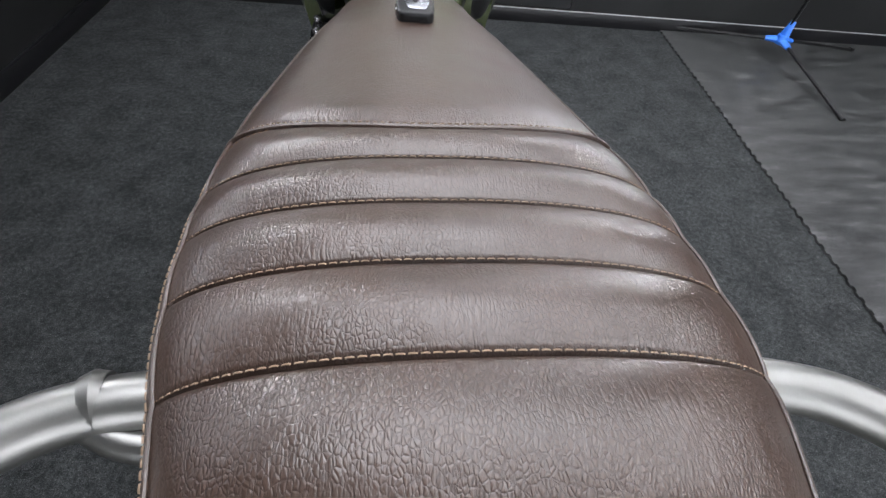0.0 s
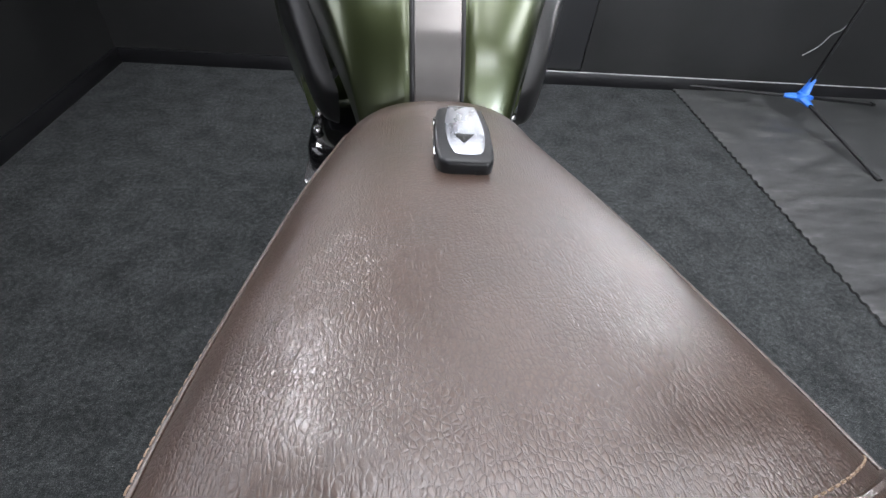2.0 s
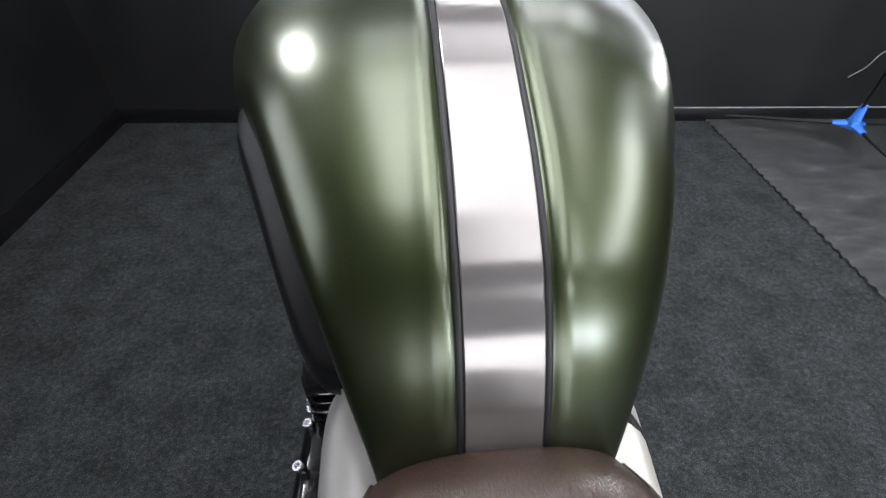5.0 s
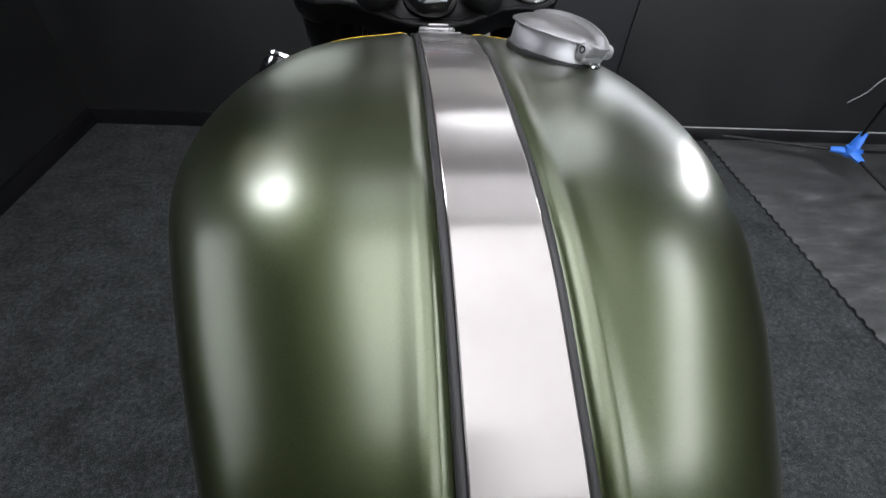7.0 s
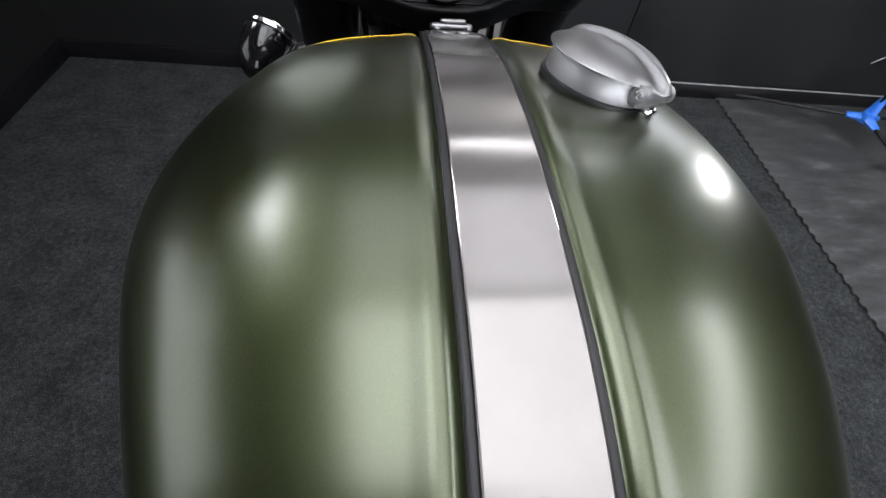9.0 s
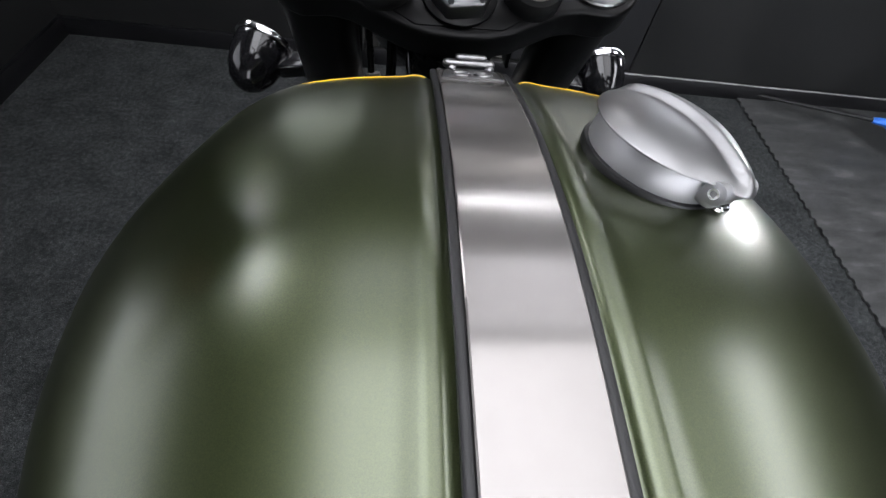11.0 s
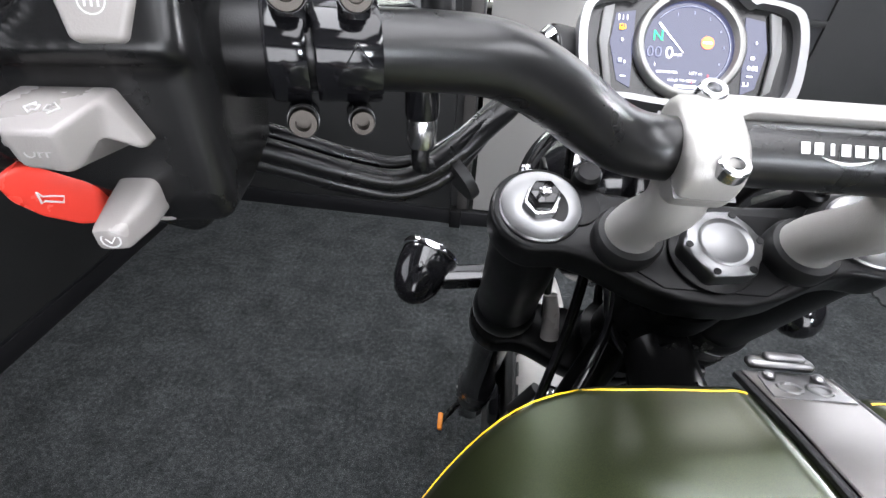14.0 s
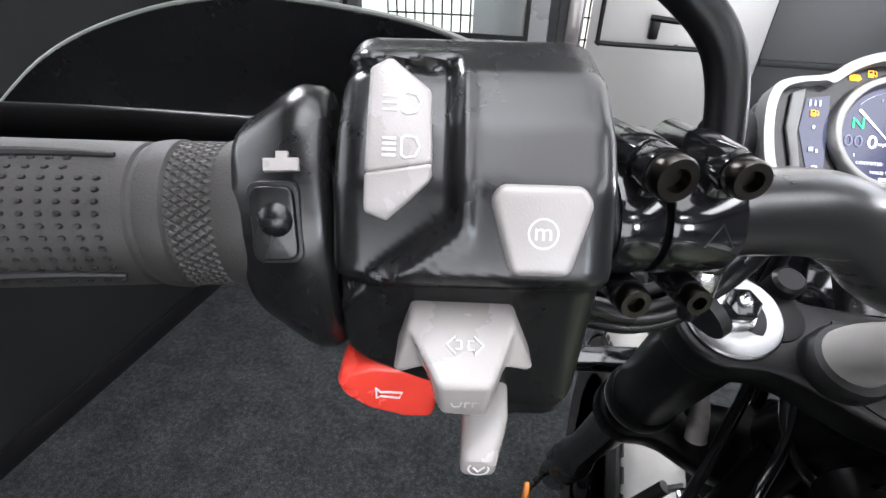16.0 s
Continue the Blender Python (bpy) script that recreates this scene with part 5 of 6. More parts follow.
def along(seq, n):
    """A closed ring cut into n even steps."""
    pts = [np.array(q) for q in seq] + [np.array(seq[0])]
    run = np.concatenate([[0.0], np.cumsum([np.linalg.norm(q - p) for p, q in zip(pts, pts[1:])])])
    grid = np.array(pts)
    return [Vector([float(np.interp(run[-1] * i / n, run, grid[:, c])) for c in range(3)]) for i in range(n)]


# the block dips round the rocker, and a soft ridge runs along the edge of that dip
UPI = UPM.inverted()
block_rows = []
for x in [bx0 + (bx1 - bx0) * i / 64 for i in range(65)]:
    k = float(np.interp(x, [q for q, _ in LIPS], [q for _, q in LIPS]))
    ring = along(block_ring(x, k), 150)
    row = []
    for q in ring:
        lo = UPI @ q
        depth = min(-0.0128 - lo.x, 0.80 * (lo.y + 0.0008) - 0.60 * (lo.x + 0.0128), 0.0285 - lo.y) if lo.z > -0.016 else -1.0
        sink = 0.0034 * smooth01((depth + 0.0002) / 0.0022) - 0.0007 * math.exp(-((depth + 0.0012) / 0.0011) ** 2)
        row.append(q - (SB * 0.87 + Vector((0, 0, 0.45))) * sink)
    block_rows.append(row)
block = part("switch_block", loft(block_rows, True, True), PLASTIC, handlebar, "black switch block with pale buttons", 50)
LOM = frame_at((-0.224, 1.6800, 1.120), (0.19, -0.98, 0.0), UB)
mm_poly = [(-0.0065, 0.0060), (0.0067, 0.0060), (0.0086, 0.0032), (0.0051, -0.0084), (-0.0043, -0.0084), (-0.0079, 0.0036)]
mode = part("mode_button", slab(mm_poly, -0.006, 0.0010, UPM, 0.0022, 5), BUTTON, block, "pale grey button with an m symbol")
part("symbol", loft([[UPM @ Vector((r * math.cos(a) + 0.0004, r * math.sin(a) - 0.0016, 0.00107)) for a in (2 * math.pi * i / 36 for i in range(36))] for r in (0.00215, 0.00245)], True), PALE, mode)
text_part("symbol", "m", 0.0040, UPM @ Matrix.Translation((0.0004, -0.0014, 0.00102)), PALE, mode)
FLM = UPM @ Matrix.Translation((-0.0222, 0.0125, 0.0)) @ Matrix.Rotation(radians(-14), 4, "X")
fl_up = [(-0.0048, -0.0064), (0.0052, -0.0048), (0.0048, 0.0066), (-0.0014, 0.0118), (-0.0046, 0.0100)]
fl_dn = [(-0.0048, -0.0066), (0.0052, -0.0050), (0.0050, -0.0076), (-0.0016, -0.0138), (-0.0050, -0.0124)]
rocker = part("beam_rocker", slab(fl_up, -0.007, 0.0030, FLM, 0.0008, 3), BUTTON, block, "pale grey rocker with lamp symbols")
part("rocker_foot", slab(fl_dn, -0.007, 0.0029, FLM @ Matrix.Translation((0, -0.0060, 0.0029)) @ Matrix.Rotation(radians(24), 4, "X") @ Matrix.Translation((0, 0.0060, -0.0029)), 0.0006, 3), BUTTON, rocker)
for v, full in ((0.0042, False), (-0.0026, True)):
    d_pts = [(0.0006, -0.0013), (0.0012, -0.0017), (0.0026, -0.0014), (0.0033, 0.0), (0.0026, 0.0014), (0.0012, 0.0017), (0.0006, 0.0013), (0.0006, -0.0013)]
    part("symbol", tube([FLM @ Vector((x, v + q, 0.0031)) for x, q in d_pts], 0.00022, 6), PALE, rocker)
    for k in range(4):
        if full:
            part("symbol", rbox((0.0020, 0.0005, 0.0002), FLM @ Matrix.Translation((-0.0012, v + 0.0013 - 0.00087 * k, 0.0031))), PALE, rocker)
        elif k < 3:
            part("symbol", rbox((0.0022, 0.0004, 0.0002), FLM @ Matrix.Translation((-0.0013, v + 0.0011 - 0.0011 * k, 0.0031))), PALE, rocker)
TURN_V = {"a": (-0.0177, 0.0088, 0.0018), "b": (0.0003, 0.0086, 0.0006), "wl": (-0.0207, -0.0012, 0.0030), "wr": (0.0049, -0.0028, 0.0), "cl": (-0.0126, 0.0066, 0.0122), "cr": (-0.0040, 0.0060, 0.0116),
          "ll": (-0.0121, -0.0010, 0.0112), "lr": (-0.0046, -0.0030, 0.0102), "ml": (-0.0148, 0.0016, 0.0040), "mr": (-0.0012, 0.0008, 0.0030),
          "A": (-0.0177, 0.0088, -0.009), "B": (0.0003, 0.0086, -0.009), "L": (-0.0207, -0.0012, -0.009), "R": (0.0049, -0.0028, -0.009), "ul": (-0.0150, -0.0030, -0.009), "ur": (-0.0010, -0.0040, -0.009)}
tbm = bmesh.new()
tv = {k: tbm.verts.new(LOM @ Vector(q)) for k, q in TURN_V.items()}
for quad in ("a b cr cl", "cl cr lr ll", "a cl ml", "cl ll ml", "a ml wl", "b mr cr", "cr mr lr", "b wr mr", "wl ml ll ul", "wr ur lr mr", "ll lr ur ul", "a A B b", "a wl L A", "b B R wr", "wl ul L", "wr R ur", "A L ul ur R B"):
    tbm.faces.new([tv[k] for k in quad.split()])
bmesh.ops.recalc_face_normals(tbm, faces=tbm.faces[:])
bmesh.ops.bevel(tbm, geom=tbm.edges[:], offset=0.0011, segments=3, profile=0.6, affect="EDGES", clamp_overlap=True)
turn = part("turn_switch", tbm, BUTTON, block, "pale grey indicator switch with arrow symbols", 60)
tc = (Vector(TURN_V["a"]) + Vector(TURN_V["b"]) + Vector(TURN_V["cl"]) + Vector(TURN_V["cr"])) / 4
tn = (Vector(TURN_V["b"]) - Vector(TURN_V["cl"])).cross(Vector(TURN_V["a"]) - Vector(TURN_V["cr"])).normalized()
tn = tn if tn.y > 0 else -tn
TOPM = LOM @ frame_at(tc + Vector((0.0002, 0.0004, -0.0018)) + tn * 0.00015, tn, (1, 0, 0))
for sx in (-1, 1):
    arrow = [(0.0004, -0.0008), (0.0013, -0.0008), (0.0013, -0.0017), (0.0028, 0.0), (0.0013, 0.0017), (0.0013, 0.0008), (0.0004, 0.0008), (0.0004, -0.0008)]
    part("symbol", tube([TOPM @ Vector((sx * (x + 0.0002), v, 0.0)) for x, v in arrow], 0.0002, 6), PALE, turn)
OFFM = LOM @ frame_at((-0.0083, 0.0018, 0.01125), (0.09, 0.14, 1), (1, 0, 0))
text_part("symbol", "OFF", 0.0026, OFFM, DIMPRINT, turn)
horn_poly = [(-0.0343, -0.0150), (-0.0328, -0.0118), (-0.0265, -0.0096), (-0.0150, -0.0100), (-0.0120, -0.0140), (-0.0136, -0.0256), (-0.0200, -0.0258), (-0.0280, -0.0232), (-0.0330, -0.0190)]
horn = part("horn_button", slab(horn_poly, -0.017, -0.0066, LOM, 0.0020, 4), RED, block, "red horn button with a horn symbol", 50)
part("symbol", tube([LOM @ Vector((-0.0232 + x * 1.15, -0.0176 + v * 1.25, -0.0064)) for x, v in ((-0.0022, 0.0013), (-0.0022, -0.0011), (-0.0014, -0.0006), (0.0020, -0.0009), (0.0026, 0.0004), (0.0002, 0.0005), (-0.0014, 0.0004), (-0.0022, 0.0013))], 0.00024, 6), PALE, horn)


def toggle_ring(x0, x1, y0, y1, z, k):
    """A rounded four-sided outline of the toggle at height z."""
    cx, cy, hw, hh = (x0 + x1) / 2, (y0 + y1) / 2, (x1 - x0) / 2 * k, (y1 - y0) / 2 * k
    return [LOM @ Vector((cx + hw * math.copysign(abs(math.cos(a)) ** 0.45, math.cos(a)), cy + hh * math.copysign(abs(math.sin(a)) ** 0.45, math.sin(a)), z + 0.10 * (cy - y0) * math.sin(a))) for a in (2 * math.pi * i / 40 for i in range(40))]


joy_rows = [toggle_ring(-0.0074, 0.0020, -0.0225, -0.0112, -0.0150, 1.0), toggle_ring(-0.0074, 0.0020, -0.0224, -0.0118, -0.0090, 1.0), toggle_ring(-0.0078, 0.0014, -0.0226, -0.0140, 0.0, 1.0),
            toggle_ring(-0.0081, -0.0010, -0.0228, -0.0163, 0.0070, 1.0), toggle_ring(-0.0081, -0.0012, -0.0228, -0.0166, 0.0080, 0.95), toggle_ring(-0.0081, -0.0012, -0.0228, -0.0166, 0.0085, 0.82)]
joy = part("menu_toggle", loft(joy_rows, True, True), BUTTON, block, "pale grey menu toggle with a tick symbol", 50)
TICK = LOM @ Matrix.Translation((-0.0046, -0.0197, 0.00862))
part("symbol", loft([[TICK @ Vector((r * math.cos(a), r * math.sin(a) * 0.95, 0.0)) for a in (2 * math.pi * i / 30 for i in range(30))] for r in (0.0017, 0.0021)], True), PALE, joy)
part("symbol", tube([TICK @ Vector(p) for p in ((-0.0010, 0.0004, 0.0), (-0.0001, -0.0008, 0.0), (0.0011, 0.0008, 0.0))], 0.0002, 6), PALE, joy)
part("toggle_shroud", slab([(-0.008, 0.004), (0.0102, 0.006), (0.0106, -0.020), (0.0078, -0.0310), (0.003, -0.0335), (-0.006, -0.0300), (-0.0095, -0.016)], -0.040, -0.0125, LOM, 0.003, 3), PLASTIC, block)
ring_o = [LOM @ Vector((-0.0012 + 0.0074 * math.cos(a), -0.0165 + 0.0085 * math.sin(a), -0.0108)) for a in (2 * math.pi * i / 40 for i in range(41))]
part("toggle_surround", tube(ring_o, 0.0020, 10, False), BUTTON, block, "pale grey ring round the toggle")
part("inner_sleeve", tube([bar_at(-0.218), bar_at(-0.2055)], 0.0128, 28), SATIN, handlebar)
part("outer_sleeve", tube([bar_at(-0.2660), bar_at(-0.2600)], 0.0125, 24), STEEL, handlebar)

# clutch perch clamps with their screws
perch = part("clutch_perch", join(*[loft([[bar_at(x) + side_l * (0.0140 * k * math.cos(a)) + Vector((0, 0, 0.0140 * k * math.sin(a))) for a in (2 * math.pi * i / 40 for i in range(40))] for x, k in ((c - hw, 0.8), (c - hw + 0.0004, 0.97), (c - hw + 0.0014, 1.0), (c + hw - 0.0014, 1.0), (c + hw - 0.0004, 0.97), (c + hw, 0.8))], True, True) for c, hw in ((-0.2030, 0.0052), (-0.1880, 0.0088))]), GLOSS, handlebar, "gloss black clamp of the clutch lever")
for xc, rr, rl, lean in ((-0.2010, 0.0052, 0.0043, 0.345), (-0.1858, 0.0046, 0.0037, 0.25)):
    for up, rad_, ln in ((1, rr, 0.036), (-1, rl, 0.016)):
        c0 = bar_at(xc) + side_l * (0.016 if up > 0 else 0.015) + Vector((0, 0, 0.0165 if up > 0 else -0.0155))
        dirv = Vector((lean, -0.93, 0.07)) if up > 0 else side_l * 0.93 + Vector((0, 0, 0.10))
        dirv.normalize()
        part("clamp_boss", lathe([(rad_ * 0.9, -ln), (rad_ * 1.02, -ln + 0.001), (rad_ * 1.04, -0.011), (rad_ * 0.96, -0.0106), (rad_ * 0.96, -0.0098), (rad_ * 1.02, -0.0094), (rad_ * 1.02, -0.004)], frame_at(c0, dirv), 28), GLOSS, perch)
        bolt_parts(c0 - dirv * 0.0042, dirv, rad_ * 0.94, 0.0046, SCREW, perch, "socket_screw")
    part("clamp_web", slab([(-0.0048, -0.003), (0.0048, -0.003), (0.0034, 0.013), (-0.0034, 0.013)], -0.010, 0.006, frame_at(bar_at(xc) + side_l * 0.004 + Vector((0, 0, 0.008)), side_l, AXL) , 0.002), GLOSS, perch)
part("clamp_mark", tube([bar_at(-0.1858 + q) + side_l * (0.0141 * math.cos(h)) + Vector((0, 0, 0.0141 * math.sin(h))) for q, h in ((-0.0032, -0.02), (0.0, 0.36), (0.0032, -0.02))], 0.0003, 6), RUBBER, perch)
part("perch_body", join(rbox((0.045, 0.022, 0.018), frame_at(bar_at(-0.185) - side_l * 0.022, (0, 0, 1), AXL), 0.004), tube([bar_at(-0.19) - side_l * 0.026, bar_at(-0.225) - side_l * 0.034], [0.011, 0.008], 14)), GLOSS, perch)
lever_pts = [bar_at(-0.215) - side_l * 0.032, bar_at(-0.26) - side_l * 0.046, bar_at(-0.33) - side_l * 0.058, bar_at(-0.40) - side_l * 0.062, bar_at(-0.43) - side_l * 0.066]
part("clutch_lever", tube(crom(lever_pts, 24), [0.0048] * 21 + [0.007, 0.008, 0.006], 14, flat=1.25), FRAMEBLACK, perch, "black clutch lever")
part("adjuster_barrel", lathe([(0.0050, -0.0130), (0.0055, -0.0120), (0.0055, -0.003), (0.0050, -0.0020)], frame_at((-0.1685, 1.7515, 1.1045), (0, 0, 1)), 24), STEEL, perch)
part("adjuster_cap", lathe([(0.0056, -0.0022), (0.0060, -0.001), (0.0060, 0.010), (0.004, 0.011)], frame_at((-0.1685, 1.7515, 1.1045), (0, 0, 1)), 24), GLOSS, perch)
stem_pts = [(-0.166, 1.772, 1.112), (-0.1665, 1.779, 1.135), (-0.170, 1.784, 1.153), (-0.178, 1.787, 1.166), (-0.196, 1.790, 1.180), (-0.225, 1.794, 1.200), (-0.25, 1.80, 1.222)]
mirror_stem = part("mirror_stem", tube(crom(stem_pts, 40), 0.0062, 18), SATIN, handlebar, "bent black mirror stem")
part("stem_nut", slab(hexagon(0.0085), -0.004, 0.006, frame_at((-0.166, 1.772, 1.112), (0, 0.2, 1)), 0.001), GLOSS, mirror_stem)

# looms and cables under the bar
def cable(pts, r, mat=CABLE, name="cable", parent=None, n=44):
    return part(name, tube(crom(pts, n), r, 12), mat, parent or bike)


loom = [(-0.245, 1.735, 1.098), (-0.222, 1.748, 1.086), (-0.200, 1.758, 1.075), (-0.178, 1.764, 1.070), (-0.158, 1.770, 1.079), (-0.138, 1.786, 1.093), (-0.112, 1.83, 1.100), (-0.07, 1.89, 1.06), (-0.05, 1.93, 0.98)]
cable(loom, 0.0046)
cable([(x, y + 0.004, z - 0.0085) if i < 5 else (x, y + 0.01, z - 0.004) for i, (x, y, z) in enumerate(loom)], 0.0036)
cable([(x, y + 0.010, z + 0.002) for x, y, z in loom], 0.0036)
cable([(-0.1685, 1.7515, 1.094), (-0.168, 1.752, 1.083), (-0.158, 1.768, 1.084), (-0.138, 1.79, 1.094), (-0.105, 1.85, 1.09), (-0.075, 1.92, 1.02), (-0.065, 1.92, 0.85)], 0.0034)
part("cable_tie", tube([(-0.1565, 1.7725, 1.0685), (-0.1535, 1.7745, 1.0705)], 0.0125, 16, flat=1.0), RUBBER, bike)
cable([(-0.030, 1.90, 0.96), (-0.022, 1.92, 0.90), (-0.010, 1.92, 0.83), (0.006, 1.90, 0.76), (0.01, 1.86, 0.68)], 0.0055, GLOSS)
cable([(0.03, 1.88, 0.95), (0.045, 1.90, 0.88), (0.05, 1.88, 0.80)], 0.005, GLOSS)
cable([(-0.034, 1.93, 0.735), (-0.060, 1.925, 0.718), (-0.085, 1.925, 0.66), (-0.112, 1.93, 0.575), (-0.125, 1.95, 0.48), (-0.12, 2.0, 0.36)], 0.0036, RAIL, "brake_hose")
part("hose_sleeve", tube([(-0.052, 1.926, 0.733), (-0.075, 1.925, 0.69)], 0.0068, 14), RUBBER, bike)
part("banjo_bolt", lathe([(0.008, 0), (0.008, 0.012), (0.005, 0.014), (0, 0.014)], frame_at((-0.035, 1.92, 0.735), (-0.3, -0.6, 0.7)), 16), CHROME, bike)
cable([(-0.052, 1.905, 0.985), (-0.046, 1.900, 0.93), (-0.050, 1.890, 0.86), (-0.062, 1.872, 0.80), (-0.075, 1.85, 0.72)], 0.0048, GLOSS, "brake_hose")
cable([(-0.030, 1.890, 0.97), (-0.026, 1.868, 0.91), (-0.036, 1.850, 0.87), (-0.055, 1.820, 0.85), (-0.06, 1.78, 0.83)], 0.0042, GLOSS)
cable([(0.018, 1.88, 0.97), (0.022, 1.86, 0.90), (0.012, 1.83, 0.87), (-0.004, 1.80, 0.86)], 0.0056, GLOSS)
for cx, cy, cz in ((0.008, 1.822, 0.872),):
    part("hose_clip", tube([(cx - 0.006, cy + 0.003, cz), (cx + 0.006, cy - 0.003, cz + 0.001)], 0.0088, 16), STEEL, bike)
part("hose_guide", tube([(-0.064, 1.918, 0.880), (-0.061, 1.912, 0.862), (-0.059, 1.905, 0.838)], [0.0062, 0.0078, 0.0088], 18), BUTTON, bike, "pale grey plastic hose guide")


# wrapped wiring and foil-backed heat sleeves between the yoke and the tank
def foil_strip(c, along, wide, length, width):
    """A short crumpled strip of bright foil."""
    fm = frame_at(c, Vector(along).cross(Vector(wide)), along)
    rows_f = [[fm @ Vector((length * (i / 14 - 0.5), width * (j / 6 - 0.5) * (1 + 0.12 * math.sin(2.3 * i)), 0.0016 * math.sin(1.9 * i + 1.3 * j) + 0.0011 * math.sin(3.7 * i - 2.1 * j))) for j in range(7)] for i in range(15)]
    part("heat_sleeve", loft(rows_f), FOIL, bike, "crumpled bright foil sleeve", 25)


foil_strip((-0.002, 1.825, 0.920), (0.1, 0.55, -0.8), (1, 0.1, 0.1), 0.030, 0.012)
foil_strip((0.024, 1.829, 0.920), (0.3, 0.5, -0.7), (1, 0.1, -0.2), 0.024, 0.012)
cable([(-0.030, 1.885, 0.93), (-0.026, 1.868, 0.905), (-0.012, 1.852, 0.885), (0.012, 1.846, 0.880), (0.045, 1.842, 0.880)], 0.0052, GLOSS, "wiring_loom")

# right-hand controls, seen past the clamps
def right_at(x):
    p = bar_at(-x)
    return Vector((x, p.y, p.z))


part("throttle_grip", tube([right_at(0.425), right_at(0.42), right_at(0.30), right_at(0.285), right_at(0.28)], [0.012, 0.0155, 0.0155, 0.0165, 0.0165], 32), GRIP_RUBBER, handlebar, "ribbed dark grey throttle grip")
part("right_switch_block", loft([[Vector((-q.x, q.y, q.z)) for q in block_ring(x, k)] for x, k in ((bx0, 0.93), (bx0 + 0.003, 1.0), (bx1 - 0.003, 1.0), (bx1, 0.93))], True, True), PLASTIC, handlebar, "black switch block", 28)
brake = part("brake_master", join(rbox((0.06, 0.03, 0.026), frame_at((0.165, 1.755, 1.128), (0, 0.2, 1), (0.953, -0.3, 0)), 0.006, 3), tube([(0.13, 1.765, 1.108), (0.19, 1.748, 1.108)], 0.010, 16)), GLOSS, handlebar, "gloss black brake master cylinder")
part("reservoir", lathe([(0.022, 0), (0.024, 0.004), (0.024, 0.028), (0.021, 0.031), (0, 0.032)], frame_at((0.128, 1.79, 1.126), (0, -0.1, 1)), 28), SATIN, brake)
part("sight_glass", lathe([(0.006, 0), (0.006, 0.003), (0, 0.004)], frame_at((0.118, 1.767, 1.138), (-0.2, -1, 0.1)), 18), AMBER, brake, "amber fluid sight glass")
cable([(0.13, 1.765, 1.106), (0.105, 1.79, 1.098), (0.085, 1.84, 1.08), (0.06, 1.90, 1.02), (0.045, 1.93, 0.95)], 0.0048, RUBBER)
cable([(0.20, 1.752, 1.098), (0.16, 1.768, 1.082), (0.12, 1.785, 1.082), (0.09, 1.83, 1.07), (0.06, 1.9, 1.0)], 0.0046, RAIL)
cable([(0.20, 1.757, 1.092), (0.16, 1.775, 1.074), (0.12, 1.795, 1.072), (0.09, 1.84, 1.06), (0.055, 1.9, 0.99)], 0.0046)

# hand guards
for sgn in (-1, 1):
    plan = [(-0.480, 1.742), (-0.455, 1.766), (-0.420, 1.782), (-0.380, 1.790), (-0.335, 1.793), (-0.290, 1.791), (-0.255, 1.786), (-0.225, 1.776)]
    tops = [1.092, 1.113, 1.1430, 1.1592, 1.1665, 1.1640, 1.158, 1.146]
    lows = [1.085, 1.078, 1.072, 1.070, 1.072, 1.078, 1.088, 1.10]
    pl, tp, lw = crom([(*q, 0) for q in plan], 40), crom([(t, 0, 0) for t in tops], 40), crom([(t, 0, 0) for t in lows], 40)
    rows_g = []
    for q, t, l in zip(pl, tp, lw):
        rows_g.append([Vector((-sgn * q[0], q[1] - off, z)) for off, z in ((0.0, l[0]), (-0.006, (l[0] + t[0]) / 2), (0.004, t[0] - 0.004), (0.006, t[0]), (0.0035, t[0] + 0.0012), (0.0005, t[0]), (-0.010, (l[0] + t[0]) / 2), (-0.004, l[0]))])
    hg = part("hand_guard", loft(rows_g, True, True), PLASTIC, handlebar, "black plastic hand guard, its edge highlight painted pale", 50)
    # pale tube along the top edge paints the light caught there
    part("rim", tube([Vector((-sgn * q[0], q[1] - 0.0045, t[0] + 0.0008)) for q, t in zip(pl, tp)], 0.0010, 8), worn("rim_highlight_grey", (0.11, 0.115, 0.105), 0.4, depth=0), hg)

# side covers, engine and exhaust shield beside the seat's nose
def pillow(c, half, e=0.55, n=28, m2=18, twist=Matrix.Identity(4)):
    rows = []
    for j in range(m2 + 1):
        b = -math.pi / 2 + math.pi * j / m2
        cb, sb = max(math.cos(b), 1e-4), math.sin(b)
        row = []
        for i in range(n):
            a = 2 * math.pi * i / n
            ca, sa = math.cos(a), math.sin(a)
            v = Vector((half[0] * math.copysign(abs(ca) ** e, ca) * cb ** e, half[1] * math.copysign(abs(sa) ** e, sa) * cb ** e, half[2] * math.copysign(abs(sb) ** e, sb)))
            row.append(Vector(c) + twist @ v)
        rows.append(row)
    return loft(rows, True, True)


